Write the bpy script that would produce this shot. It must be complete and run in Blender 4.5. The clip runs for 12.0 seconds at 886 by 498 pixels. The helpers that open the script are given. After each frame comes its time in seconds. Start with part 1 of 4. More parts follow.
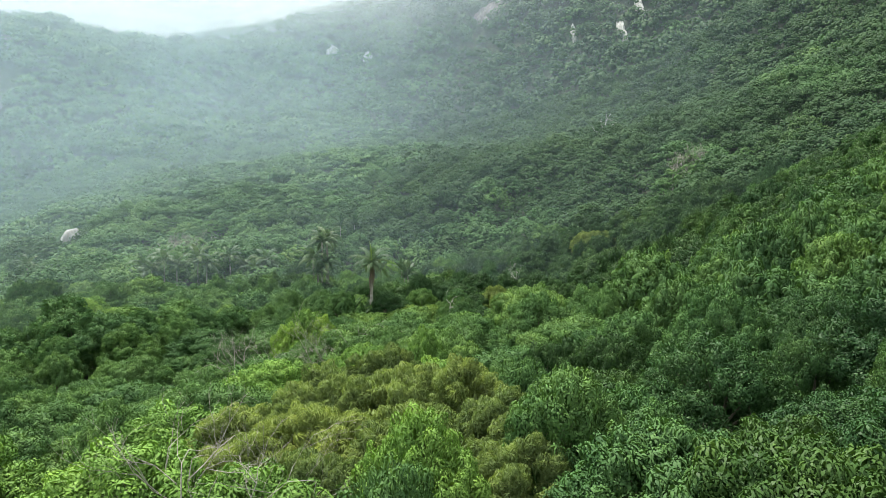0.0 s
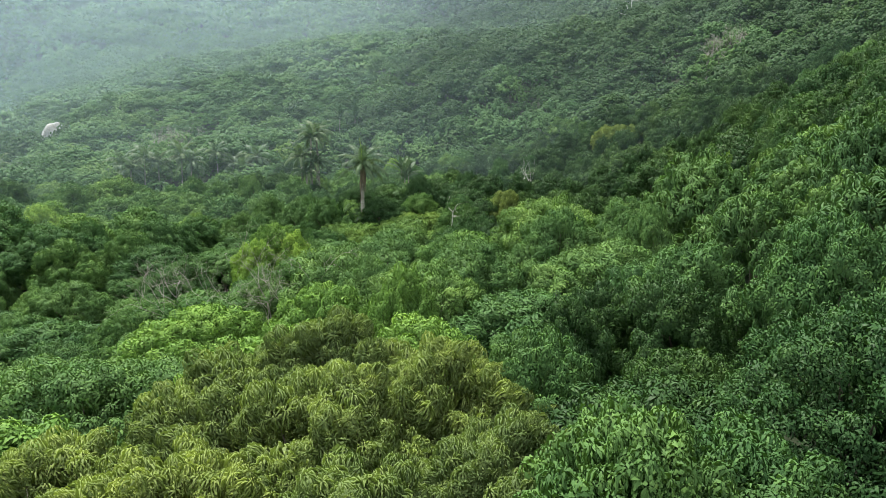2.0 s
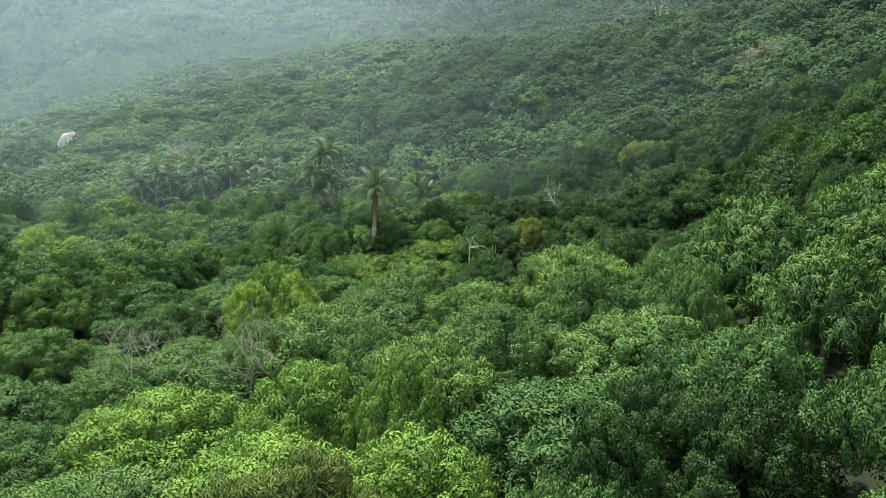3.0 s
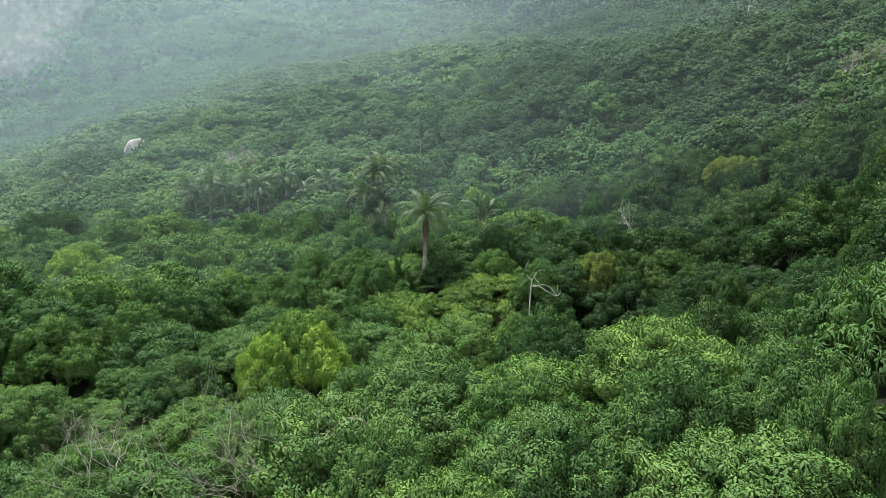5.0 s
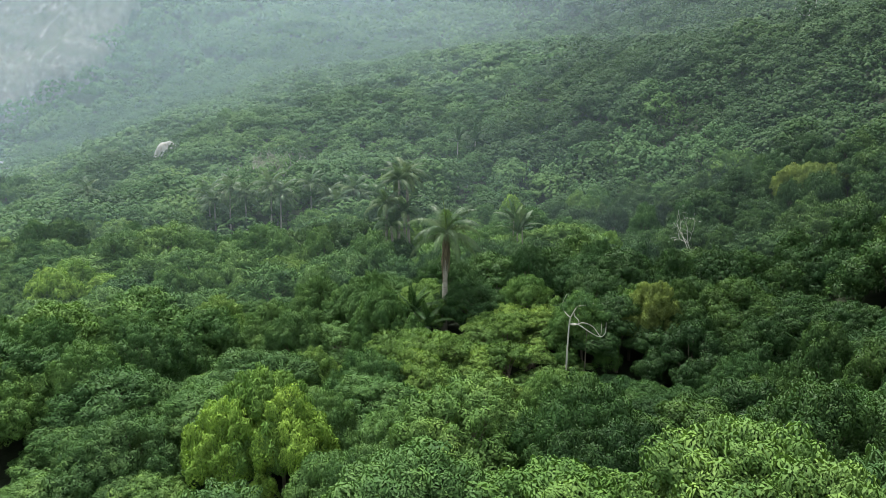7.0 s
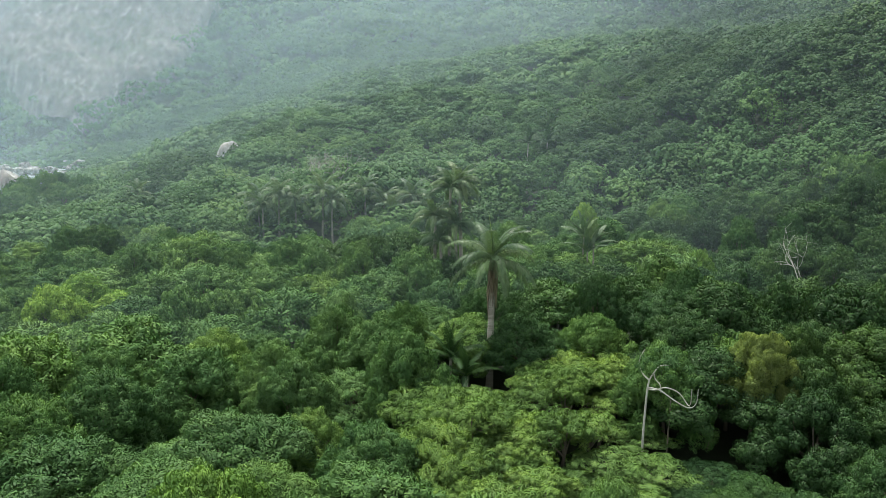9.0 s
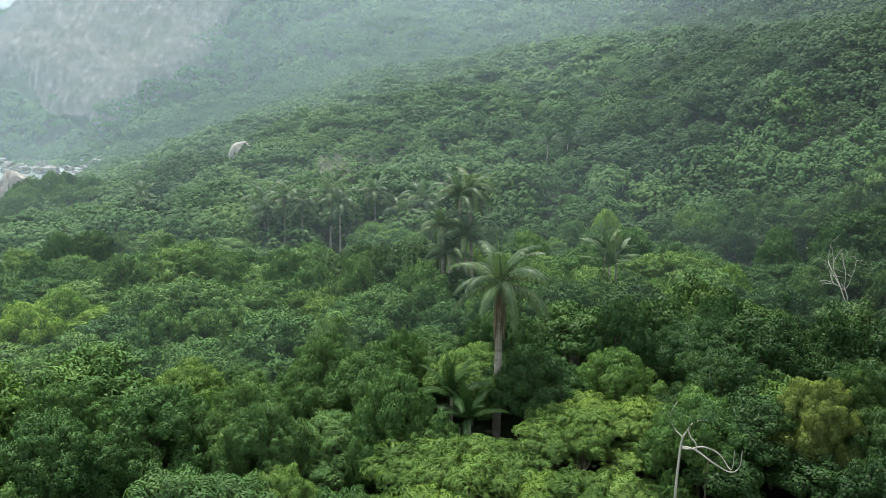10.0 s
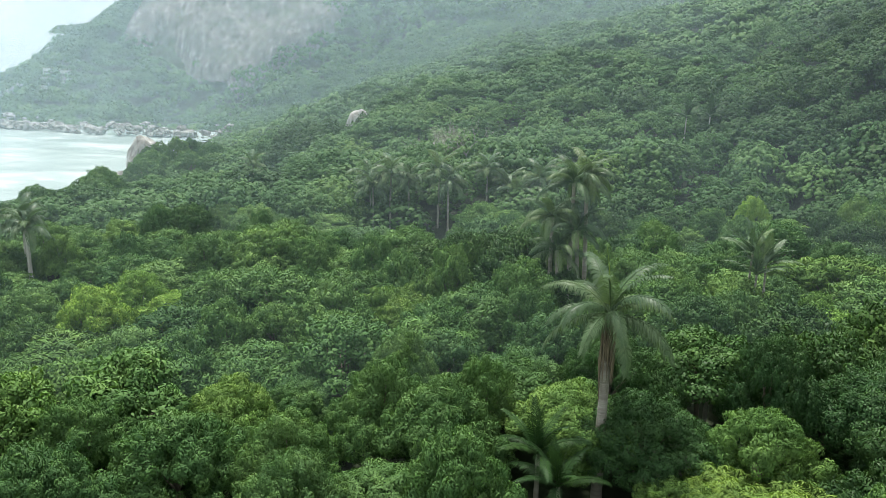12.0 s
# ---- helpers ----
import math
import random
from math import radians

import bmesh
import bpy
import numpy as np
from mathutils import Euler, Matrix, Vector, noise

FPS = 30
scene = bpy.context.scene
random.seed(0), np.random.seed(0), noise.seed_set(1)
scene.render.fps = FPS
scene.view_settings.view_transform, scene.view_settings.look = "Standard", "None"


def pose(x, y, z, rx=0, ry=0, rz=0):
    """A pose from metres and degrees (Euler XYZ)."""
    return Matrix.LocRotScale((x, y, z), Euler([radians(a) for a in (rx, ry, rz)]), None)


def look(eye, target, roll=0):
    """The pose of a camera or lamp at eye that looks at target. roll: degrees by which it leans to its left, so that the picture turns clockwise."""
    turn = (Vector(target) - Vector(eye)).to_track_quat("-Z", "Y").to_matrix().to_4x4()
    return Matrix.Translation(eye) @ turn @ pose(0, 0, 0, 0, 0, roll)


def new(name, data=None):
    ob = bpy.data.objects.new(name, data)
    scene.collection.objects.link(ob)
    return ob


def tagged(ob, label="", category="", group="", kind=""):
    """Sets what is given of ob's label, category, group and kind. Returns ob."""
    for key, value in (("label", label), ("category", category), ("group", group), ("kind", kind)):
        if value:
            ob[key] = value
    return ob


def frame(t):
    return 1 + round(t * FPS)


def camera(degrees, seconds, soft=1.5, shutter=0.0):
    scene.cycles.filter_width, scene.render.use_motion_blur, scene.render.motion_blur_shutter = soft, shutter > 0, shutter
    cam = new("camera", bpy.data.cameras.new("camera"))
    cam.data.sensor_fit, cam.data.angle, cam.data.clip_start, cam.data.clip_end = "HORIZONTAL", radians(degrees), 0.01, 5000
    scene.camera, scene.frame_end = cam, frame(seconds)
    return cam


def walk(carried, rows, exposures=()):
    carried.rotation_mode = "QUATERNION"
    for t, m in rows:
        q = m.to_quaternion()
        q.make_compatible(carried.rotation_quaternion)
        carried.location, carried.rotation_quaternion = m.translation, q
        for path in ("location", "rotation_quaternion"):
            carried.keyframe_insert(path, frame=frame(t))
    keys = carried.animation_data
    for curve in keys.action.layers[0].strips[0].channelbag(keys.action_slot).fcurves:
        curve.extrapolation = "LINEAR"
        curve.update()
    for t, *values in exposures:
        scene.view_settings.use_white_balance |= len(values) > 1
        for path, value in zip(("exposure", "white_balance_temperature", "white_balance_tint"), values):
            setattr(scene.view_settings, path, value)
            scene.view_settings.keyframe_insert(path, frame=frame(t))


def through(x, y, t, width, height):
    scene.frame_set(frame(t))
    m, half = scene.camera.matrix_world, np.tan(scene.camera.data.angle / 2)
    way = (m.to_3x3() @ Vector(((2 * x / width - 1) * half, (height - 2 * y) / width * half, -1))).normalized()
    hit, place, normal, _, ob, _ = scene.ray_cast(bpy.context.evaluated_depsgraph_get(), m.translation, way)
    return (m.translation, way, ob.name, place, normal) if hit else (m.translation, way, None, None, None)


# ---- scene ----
import itertools

cam = camera(63.9, 12.0, soft=0.55)
METRES, EYE, TILT, LEAN, TURN = 64.0, 17.5, -2.0, 0.0, 0.0
ROWS = [
    (0.0, 0.0, 0.0, 0.0, 0.0, 0.0, 0.0),
    (0.5, 0.0049, 0.0465, 0.0008, 0.07, -3.28, -0.03),
    (1.0, 0.0096, 0.0951, 0.0026, 0.16, -8.1, 0.01),
    (1.5, 0.0139, 0.1445, 0.0051, 0.83, -8.51, 0.01),
    (2.0, 0.0177, 0.1951, 0.008, 0.99, -8.53, 0.01),
    (2.5, 0.0209, 0.2436, 0.0209, 1.65, -8.36, -0.1),
    (3.0, 0.0238, 0.2868, 0.038, 2.81, -8.21, -0.24),
    (5.0, 0.0304, 0.421, 0.0654, 8.41, -8.09, -0.66),
    (5.5, 0.0306, 0.4577, 0.0683, 9.72, -8.11, -0.63),
    (6.0, 0.0323, 0.498, 0.0705, 10.99, -8.1, -0.59),
    (6.5, 0.0347, 0.5401, 0.0723, 11.79, -8.05, -0.64),
    (8.5, 0.0318, 0.7086, 0.0766, 15.36, -8.18, -0.76),
    (9.0, 0.0276, 0.756, 0.0799, 18.39, -8.15, -0.9),
    (9.5, 0.0217, 0.8027, 0.087, 19.44, -8.14, -0.92),
    (10.0, 0.0155, 0.8462, 0.0892, 20.1, -8.31, -1.05),
    (10.5, 0.0097, 0.8833, 0.0916, 20.81, -10.01, -1.17),
    (11.0, 0.0027, 0.9179, 0.0951, 22.52, -11.07, -1.29),
    (11.5, -0.0051, 0.951, 0.0971, 26.66, -11.08, -1.53),
    (12.0, -0.0126, 0.9851, 0.0996, 30.46, -11.13, -1.68),
]
walk(cam, [(t, pose(0, 0, EYE, TILT, LEAN, TURN) @ pose(METRES * x, METRES * y, METRES * z, 90 + pitch, roll, yaw)) for t, x, y, z, yaw, pitch, roll in ROWS], [(0.0, 0.39), (3.0, 0.34), (5.5, 0.21), (9.0, 0.17), (12.0, 0.21)])

# ---- sky and sun ----
SUN_DIR = Vector((-0.28, 0.24, 0.93)).normalized()
world = bpy.data.worlds.new("sky")
scene.world = world
world.use_nodes = True
wn = world.node_tree.nodes
wl = world.node_tree.links
wn.clear()
sky = wn.new("ShaderNodeTexSky")
sky.sky_type = "NISHITA"
sky.sun_disc = False
sky.sun_elevation = math.asin(SUN_DIR.z)
sky.sun_rotation = math.atan2(SUN_DIR.x, SUN_DIR.y)
sky.air_density, sky.dust_density = 1.0, 3.0
clear_sky = wn.new("ShaderNodeBackground")
clear_sky.inputs["Strength"].default_value = 0.045
wl.new(sky.outputs["Color"], clear_sky.inputs["Color"])
# thin bright overcast over the clear sky
coord = wn.new("ShaderNodeTexCoord")
cloud_noise = wn.new("ShaderNodeTexNoise")
cloud_noise.inputs["Scale"].default_value = 2.5
cloud_noise.inputs["Detail"].default_value = 5
wl.new(coord.outputs["Generated"], cloud_noise.inputs["Vector"])
cloud_ramp = wn.new("ShaderNodeMapRange")
cloud_ramp.inputs["From Min"].default_value, cloud_ramp.inputs["From Max"].default_value = 0.3, 0.7
cloud_ramp.inputs["To Min"].default_value, cloud_ramp.inputs["To Max"].default_value = 0.86, 1.02
wl.new(cloud_noise.outputs["Fac"], cloud_ramp.inputs["Value"])
overcast = wn.new("ShaderNodeBackground")
overcast.inputs["Color"].default_value = (0.93, 0.98, 1.0, 1)
wl.new(cloud_ramp.outputs["Result"], overcast.inputs["Strength"])
both = wn.new("ShaderNodeAddShader")
wl.new(clear_sky.outputs[0], both.inputs[0])
wl.new(overcast.outputs[0], both.inputs[1])
wout = wn.new("ShaderNodeOutputWorld")
wl.new(both.outputs[0], wout.inputs["Surface"])

sun = new("sun", bpy.data.lights.new("sun", "SUN"))
sun.data.energy, sun.data.angle, sun.data.color = 5.0, radians(3), (1.0, 0.97, 0.88)
sun.matrix_world = look(SUN_DIR * 300, (0, 0, 0))
scene.cycles.transparent_max_bounces = 32


# ---- materials ----
def node_mat(name):
    m = bpy.data.materials.new(name)
    m.use_nodes = True
    nt = m.node_tree
    nt.nodes.clear()
    out = nt.nodes.new("ShaderNodeOutputMaterial")
    return m, nt.nodes, nt.links, out


def noise_tex(n, l, vec, scale, detail=4.0, rough=0.6):
    t = n.new("ShaderNodeTexNoise")
    t.inputs["Scale"].default_value, t.inputs["Detail"].default_value, t.inputs["Roughness"].default_value = scale, detail, rough
    if vec is not None:
        l.new(vec, t.inputs["Vector"])
    return t.outputs["Fac"]


def ramp(n, l, fac, stops):
    r = n.new("ShaderNodeValToRGB")
    e = r.color_ramp.elements
    while len(e) < len(stops):
        e.new(0.5)
    for k, (p, c) in zip(e, stops):
        k.position, k.color = p, (*c, 1)
    l.new(fac, r.inputs["Fac"])
    return r.outputs["Color"]


def mix_rgb(n, l, fac, a, b, mode="MIX"):
    m = n.new("ShaderNodeMix")
    m.data_type, m.blend_type = "RGBA", mode
    for sock, v in ((m.inputs[0], fac), (m.inputs[6], a), (m.inputs[7], b)):
        if isinstance(v, (int, float)):
            sock.default_value = v
        elif isinstance(v, tuple):
            sock.default_value = (*v, 1)
        else:
            l.new(v, sock)
    return m.outputs[2]


def leaf_material(name, dark, mid, light, gloss=0.55, through=0.13, tint="object", shine=0.1):
    """Foliage: colour varies leaf by leaf, in patches and tree by tree."""
    m, n, l, out = node_mat(name)
    geo = n.new("ShaderNodeNewGeometry")
    island = geo.outputs["Random Per Island"]
    if tint == "object":
        tree = n.new("ShaderNodeObjectInfo").outputs["Random"]
    else:
        at = n.new("ShaderNodeAttribute")
        at.attribute_name = "tint"
        tree = at.outputs["Fac"]
    patch = noise_tex(n, l, geo.outputs["Position"], 0.45, 3)
    calm = 0.5 if tint == "attribute" else 1.0
    leaf = ramp(n, l, island, [(0.0, tuple(b + 0.6 * calm * (a - b) for a, b in zip(dark, mid))), (0.5, mid), (1.0, tuple(a + 0.3 * calm * (b - a) for a, b in zip(mid, light)))])
    young = ramp(n, l, patch, [(0.42, mid), (0.68, light)])
    col = mix_rgb(n, l, 0.40, leaf, young)
    if tint == "object" and "frond" not in name:
        tone = n.new("ShaderNodeAttribute")
        tone.attribute_name = "tint"
        col = mix_rgb(n, l, 1.0, col, ramp(n, l, tone.outputs["Fac"], [(0.0, (0.74, 0.78, 0.80)), (0.6, (1.0, 1.0, 1.0)), (1.0, (1.30, 1.25, 1.12))]), "MULTIPLY")
    bright = ramp(n, l, tree, [(0.0, (0.66, 0.72, 0.74)), (0.35, (0.88, 0.92, 0.88)), (0.7, (1.06, 1.05, 0.96)), (1.0, (1.28, 1.20, 0.92))])
    col = mix_rgb(n, l, 1.0, col, bright, "MULTIPLY")
    bsdf = n.new("ShaderNodeBsdfPrincipled")
    l.new(col, bsdf.inputs["Base Color"])
    bsdf.inputs["Roughness"].default_value = gloss
    bsdf.inputs["Specular IOR Level"].default_value = shine
    tr = n.new("ShaderNodeBsdfTranslucent")
    l.new(mix_rgb(n, l, 1.0, col, (1.2, 1.3, 0.65), "MULTIPLY"), tr.inputs["Color"])
    mx = n.new("ShaderNodeMixShader")
    mx.inputs[0].default_value = through
    l.new(bsdf.outputs[0], mx.inputs[1])
    l.new(tr.outputs[0], mx.inputs[2])
    l.new(mx.outputs[0], out.inputs["Surface"])
    return m


def solid_material(name, stops, scale, rough=0.8, bump=0.3, bump_scale=8.0, stretch=(1, 1, 1), second=None):
    m, n, l, out = node_mat(name)
    co = n.new("ShaderNodeNewGeometry").outputs["Position"]
    mp = n.new("ShaderNodeMapping")
    mp.inputs["Scale"].default_value = stretch
    l.new(co, mp.inputs["Vector"])
    v = mp.outputs["Vector"]
    col = ramp(n, l, noise_tex(n, l, v, scale, 6), stops)
    if second:
        col = mix_rgb(n, l, ramp(n, l, noise_tex(n, l, v, scale * 4.3, 5), [(0.45, (0, 0, 0)), (0.62, (0.8, 0.8, 0.8))]), col, second)
    b = n.new("ShaderNodeBsdfPrincipled")
    l.new(col, b.inputs["Base Color"])
    b.inputs["Roughness"].default_value = rough
    bp = n.new("ShaderNodeBump")
    bp.inputs["Strength"].default_value = bump
    bp.inputs["Distance"].default_value = 0.3
    l.new(noise_tex(n, l, v, bump_scale, 6), bp.inputs["Height"])
    l.new(bp.outputs["Normal"], b.inputs["Normal"])
    l.new(b.outputs[0], out.inputs["Surface"])
    return m


GREENS = {
    "deep": ((0.013, 0.034, 0.013), (0.034, 0.075, 0.026), (0.078, 0.136, 0.048)),
    "round": ((0.026, 0.061, 0.023), (0.063, 0.134, 0.046), (0.140, 0.232, 0.082)),
    "fresh": ((0.034, 0.078, 0.026), (0.082, 0.160, 0.054), (0.180, 0.275, 0.100)),
    "lime": ((0.060, 0.130, 0.027), (0.134, 0.240, 0.054), (0.240, 0.355, 0.092)),
    "olive": ((0.112, 0.165, 0.056), (0.180, 0.250, 0.090), (0.270, 0.345, 0.135)),
    "glossy": ((0.016, 0.042, 0.016), (0.036, 0.084, 0.030), (0.085, 0.150, 0.056)),
    "pale": ((0.036, 0.084, 0.032), (0.074, 0.148, 0.052), (0.145, 0.235, 0.090)),
    "thicket": ((0.060, 0.116, 0.030), (0.122, 0.209, 0.060), (0.206, 0.304, 0.104)),
}
GREENS = {k: tuple((a * (1.22 if k == "olive" else 1.13), b * 1.16, c * 1.14) for a, b, c in v) for k, v in GREENS.items()}
LEAF = {k: leaf_material("leaf_" + k, *v, gloss=0.45 if k in ("deep", "glossy") else 0.55, through=0.24 if k == "olive" else 0.13) for k, v in GREENS.items()}
# near greens darkened, standing in for shade between leaves that far tufts lack
LEAF_FAR = {k: leaf_material("far_leaf_" + k, *[tuple(min(1.0, q * (0.84 if k == "deep" else 0.76)) for q in c) for c in GREENS[k]], tint="attribute") for k in ("deep", "round", "fresh", "pale")}
FROND = leaf_material("palm_frond_green", (0.040, 0.075, 0.040), (0.080, 0.135, 0.070), (0.180, 0.240, 0.140), gloss=0.42, shine=0.22, through=0.2)
FROND_YOUNG = leaf_material("young_frond_green", (0.120, 0.200, 0.040), (0.200, 0.300, 0.065), (0.260, 0.360, 0.100), gloss=0.36, through=0.3)
BARK = solid_material("bark", [(0.3, (0.10, 0.08, 0.06)), (0.7, (0.22, 0.19, 0.15))], 2.0, stretch=(1, 1, 0.3))
PALE_BARK = solid_material("pale_bark", [(0.3, (0.42, 0.41, 0.36)), (0.7, (0.62, 0.60, 0.54))], 1.5, stretch=(1, 1, 0.4))
PALM_BARK = solid_material("palm_bark", [(0.3, (0.24, 0.22, 0.18)), (0.7, (0.42, 0.40, 0.34))], 1.2, stretch=(0.3, 0.3, 2.5), bump=0.5, bump_scale=3)
DRY_FROND = solid_material("dry_frond", [(0.3, (0.10, 0.080, 0.052)), (0.7, (0.23, 0.185, 0.12))], 3.0, stretch=(2, 2, 0.3))
TWIG = solid_material("grey_twig", [(0.3, (0.26, 0.23, 0.20)), (0.7, (0.44, 0.40, 0.36))], 3.0)
SOIL = solid_material("forest_floor", [(0.3, (0.012, 0.020, 0.008)), (0.6, (0.024, 0.038, 0.014)), (0.8, (0.045, 0.048, 0.024))], 0.25, rough=0.95, bump=0.6, bump_scale=1.2)
PALE_ROCK = solid_material("pale_granite", [(0.3, (0.27, 0.27, 0.25)), (0.7, (0.52, 0.52, 0.49))], 0.4, bump=0.6, bump_scale=1.0, stretch=(1, 1, 0.35), second=(0.22, 0.21, 0.17))
GREY_ROCK = solid_material("grey_granite", [(0.34, (0.12, 0.115, 0.105)), (0.48, (0.27, 0.26, 0.245)), (0.60, (0.40, 0.39, 0.37)), (0.70, (0.55, 0.54, 0.52))], 0.45, bump=0.9, bump_scale=0.8, stretch=(1, 1, 0.14), second=(0.15, 0.14, 0.12))
WALL_WHITE = solid_material("white_render", [(0.3, (0.70, 0.69, 0.66)), (0.7, (0.82, 0.81, 0.78))], 0.8, bump=0.05)
ROOF_TILE = solid_material("roof_tile", [(0.3, (0.30, 0.20, 0.16)), (0.7, (0.42, 0.30, 0.24))], 1.5)
DARK_GLASS = solid_material("dark_glass", [(0.3, (0.03, 0.04, 0.05)), (0.7, (0.05, 0.06, 0.07))], 1.0, rough=0.1, bump=0.0)


def sea_material():
    m, n, l, out = node_mat("sea_water")
    co = n.new("ShaderNodeNewGeometry").outputs["Position"]
    mp = n.new("ShaderNodeMapping")
    mp.inputs["Rotation"].default_value = (0, 0, radians(-35))
    mp.inputs["Scale"].default_value = (0.7, 1.3, 1)
    l.new(co, mp.inputs["Vector"])
    foam = noise_tex(n, l, mp.outputs["Vector"], 0.035, 8, 0.68)
    col = ramp(n, l, foam, [(0.40, (0.22, 0.28, 0.27)), (0.52, (0.31, 0.37, 0.36)), (0.58, (0.50, 0.56, 0.55)), (0.68, (0.74, 0.77, 0.76))])
    b = n.new("ShaderNodeBsdfPrincipled")
    l.new(col, b.inputs["Base Color"])
    b.inputs["Roughness"].default_value = 0.28
    b.inputs["IOR"].default_value = 1.33
    bp = n.new("ShaderNodeBump")
    bp.inputs["Strength"].default_value, bp.inputs["Distance"].default_value = 0.5, 0.4
    l.new(noise_tex(n, l, mp.outputs["Vector"], 0.35, 6), bp.inputs["Height"])
    l.new(bp.outputs["Normal"], b.inputs["Normal"])
    l.new(b.outputs[0], out.inputs["Surface"])
    return m


def cliff_material():
    """Bare granite: long streaks of water stain down the face, broken by ledges."""
    m, n, l, out = node_mat("streaked_granite")
    co = n.new("ShaderNodeNewGeometry").outputs["Position"]

    def stretched(scale, size, detail):
        mp = n.new("ShaderNodeMapping")
        mp.inputs["Scale"].default_value = scale
        l.new(co, mp.inputs["Vector"])
        return noise_tex(n, l, mp.outputs["Vector"], size, detail, 0.7)
    streak = stretched((1, 1, 0.07), 0.3, 9)
    ledge = stretched((0.22, 0.22, 1), 0.22, 7)
    patch = stretched((1, 1, 1), 0.03, 6)
    col = ramp(n, l, streak, [(0.34, (0.045, 0.038, 0.036)), (0.45, (0.13, 0.105, 0.098)), (0.56, (0.20, 0.165, 0.155)), (0.70, (0.40, 0.36, 0.34))])
    col = mix_rgb(n, l, ramp(n, l, ledge, [(0.50, (0, 0, 0)), (0.66, (0.75, 0.75, 0.75))]), col, (0.10, 0.105, 0.07))
    col = mix_rgb(n, l, ramp(n, l, patch, [(0.55, (0, 0, 0)), (0.68, (0.7, 0.7, 0.7))]), col, (0.065, 0.085, 0.04))
    b = n.new("ShaderNodeBsdfPrincipled")
    l.new(col, b.inputs["Base Color"])
    b.inputs["Roughness"].default_value = 0.75
    bp = n.new("ShaderNodeBump")
    bp.inputs["Strength"].default_value, bp.inputs["Distance"].default_value = 1.0, 2.0
    l.new(streak, bp.inputs["Height"])
    l.new(bp.outputs["Normal"], b.inputs["Normal"])
    l.new(b.outputs[0], out.inputs["Surface"])
    return m


CLIFF = cliff_material()
SEA = sea_material()


def mist_material():
    """Sheets stand in for misty haze: mostly clear, the rest scatters the daylight both ways."""
    m, n, l, out = node_mat("mist")
    co = n.new("ShaderNodeNewGeometry").outputs["Position"]
    sep = n.new("ShaderNodeSeparateXYZ")
    l.new(co, sep.inputs[0])
    side = n.new("ShaderNodeMapRange")
    side.interpolation_type = "SMOOTHSTEP"
    for k, v in (("From Min", -170), ("From Max", 115), ("To Min", 0.069), ("To Max", 0.015)):
        side.inputs[k].default_value = v
    l.new(sep.outputs["X"], side.inputs["Value"])
    patch = n.new("ShaderNodeMapRange")
    for k, v in (("From Min", 0.3), ("From Max", 0.7), ("To Min", 0.65), ("To Max", 1.35)):
        patch.inputs[k].default_value = v
    l.new(noise_tex(n, l, co, 0.011, 3), patch.inputs["Value"])
    dens = n.new("ShaderNodeMath")
    dens.operation = "MULTIPLY"
    l.new(side.outputs[0], dens.inputs[0])
    l.new(patch.outputs[0], dens.inputs[1])
    high = n.new("ShaderNodeMapRange")
    high.interpolation_type = "SMOOTHSTEP"
    for k, v in (("From Min", 120), ("From Max", 210), ("To Min", 1.0), ("To Max", 3.5)):
        high.inputs[k].default_value = v
    l.new(sep.outputs["Z"], high.inputs["Value"])
    cloud = n.new("ShaderNodeMath")
    cloud.operation = "MULTIPLY"
    l.new(dens.outputs[0], cloud.inputs[0])
    l.new(high.outputs[0], cloud.inputs[1])
    dens = cloud
    depth = n.new("ShaderNodeMapRange")
    depth.interpolation_type = "SMOOTHSTEP"
    for k, v in (("From Min", 120), ("From Max", 430), ("To Min", 0.78), ("To Max", 1.65)):
        depth.inputs[k].default_value = v
    l.new(sep.outputs["Y"], depth.inputs["Value"])
    bank = n.new("ShaderNodeMath")
    bank.operation = "MULTIPLY"
    l.new(dens.outputs[0], bank.inputs[0])
    l.new(depth.outputs[0], bank.inputs[1])
    dens = bank
    white = n.new("ShaderNodeMapRange")
    white.interpolation_type = "SMOOTHSTEP"
    for k, v in (("From Min", 110), ("From Max", 200)):
        white.inputs[k].default_value = v
    l.new(sep.outputs["Z"], white.inputs["Value"])
    # haze tint put into the sheets' colour: pale blue low, white high
    tone = mix_rgb(n, l, white.outputs[0], (0.71, 0.905, 1.0), (0.97, 0.98, 1.0))
    clear = n.new("ShaderNodeBsdfTransparent")
    dif = n.new("ShaderNodeBsdfDiffuse")
    l.new(tone, dif.inputs["Color"])
    tra = n.new("ShaderNodeBsdfTranslucent")
    l.new(tone, tra.inputs["Color"])
    drops = n.new("ShaderNodeMixShader")
    l.new(dif.outputs[0], drops.inputs[1])
    l.new(tra.outputs[0], drops.inputs[2])
    mx = n.new("ShaderNodeMixShader")
    l.new(dens.outputs[0], mx.inputs[0])
    l.new(clear.outputs[0], mx.inputs[1])
    l.new(drops.outputs[0], mx.inputs[2])
    l.new(mx.outputs[0], out.inputs["Surface"])
    return m


MIST = mist_material()


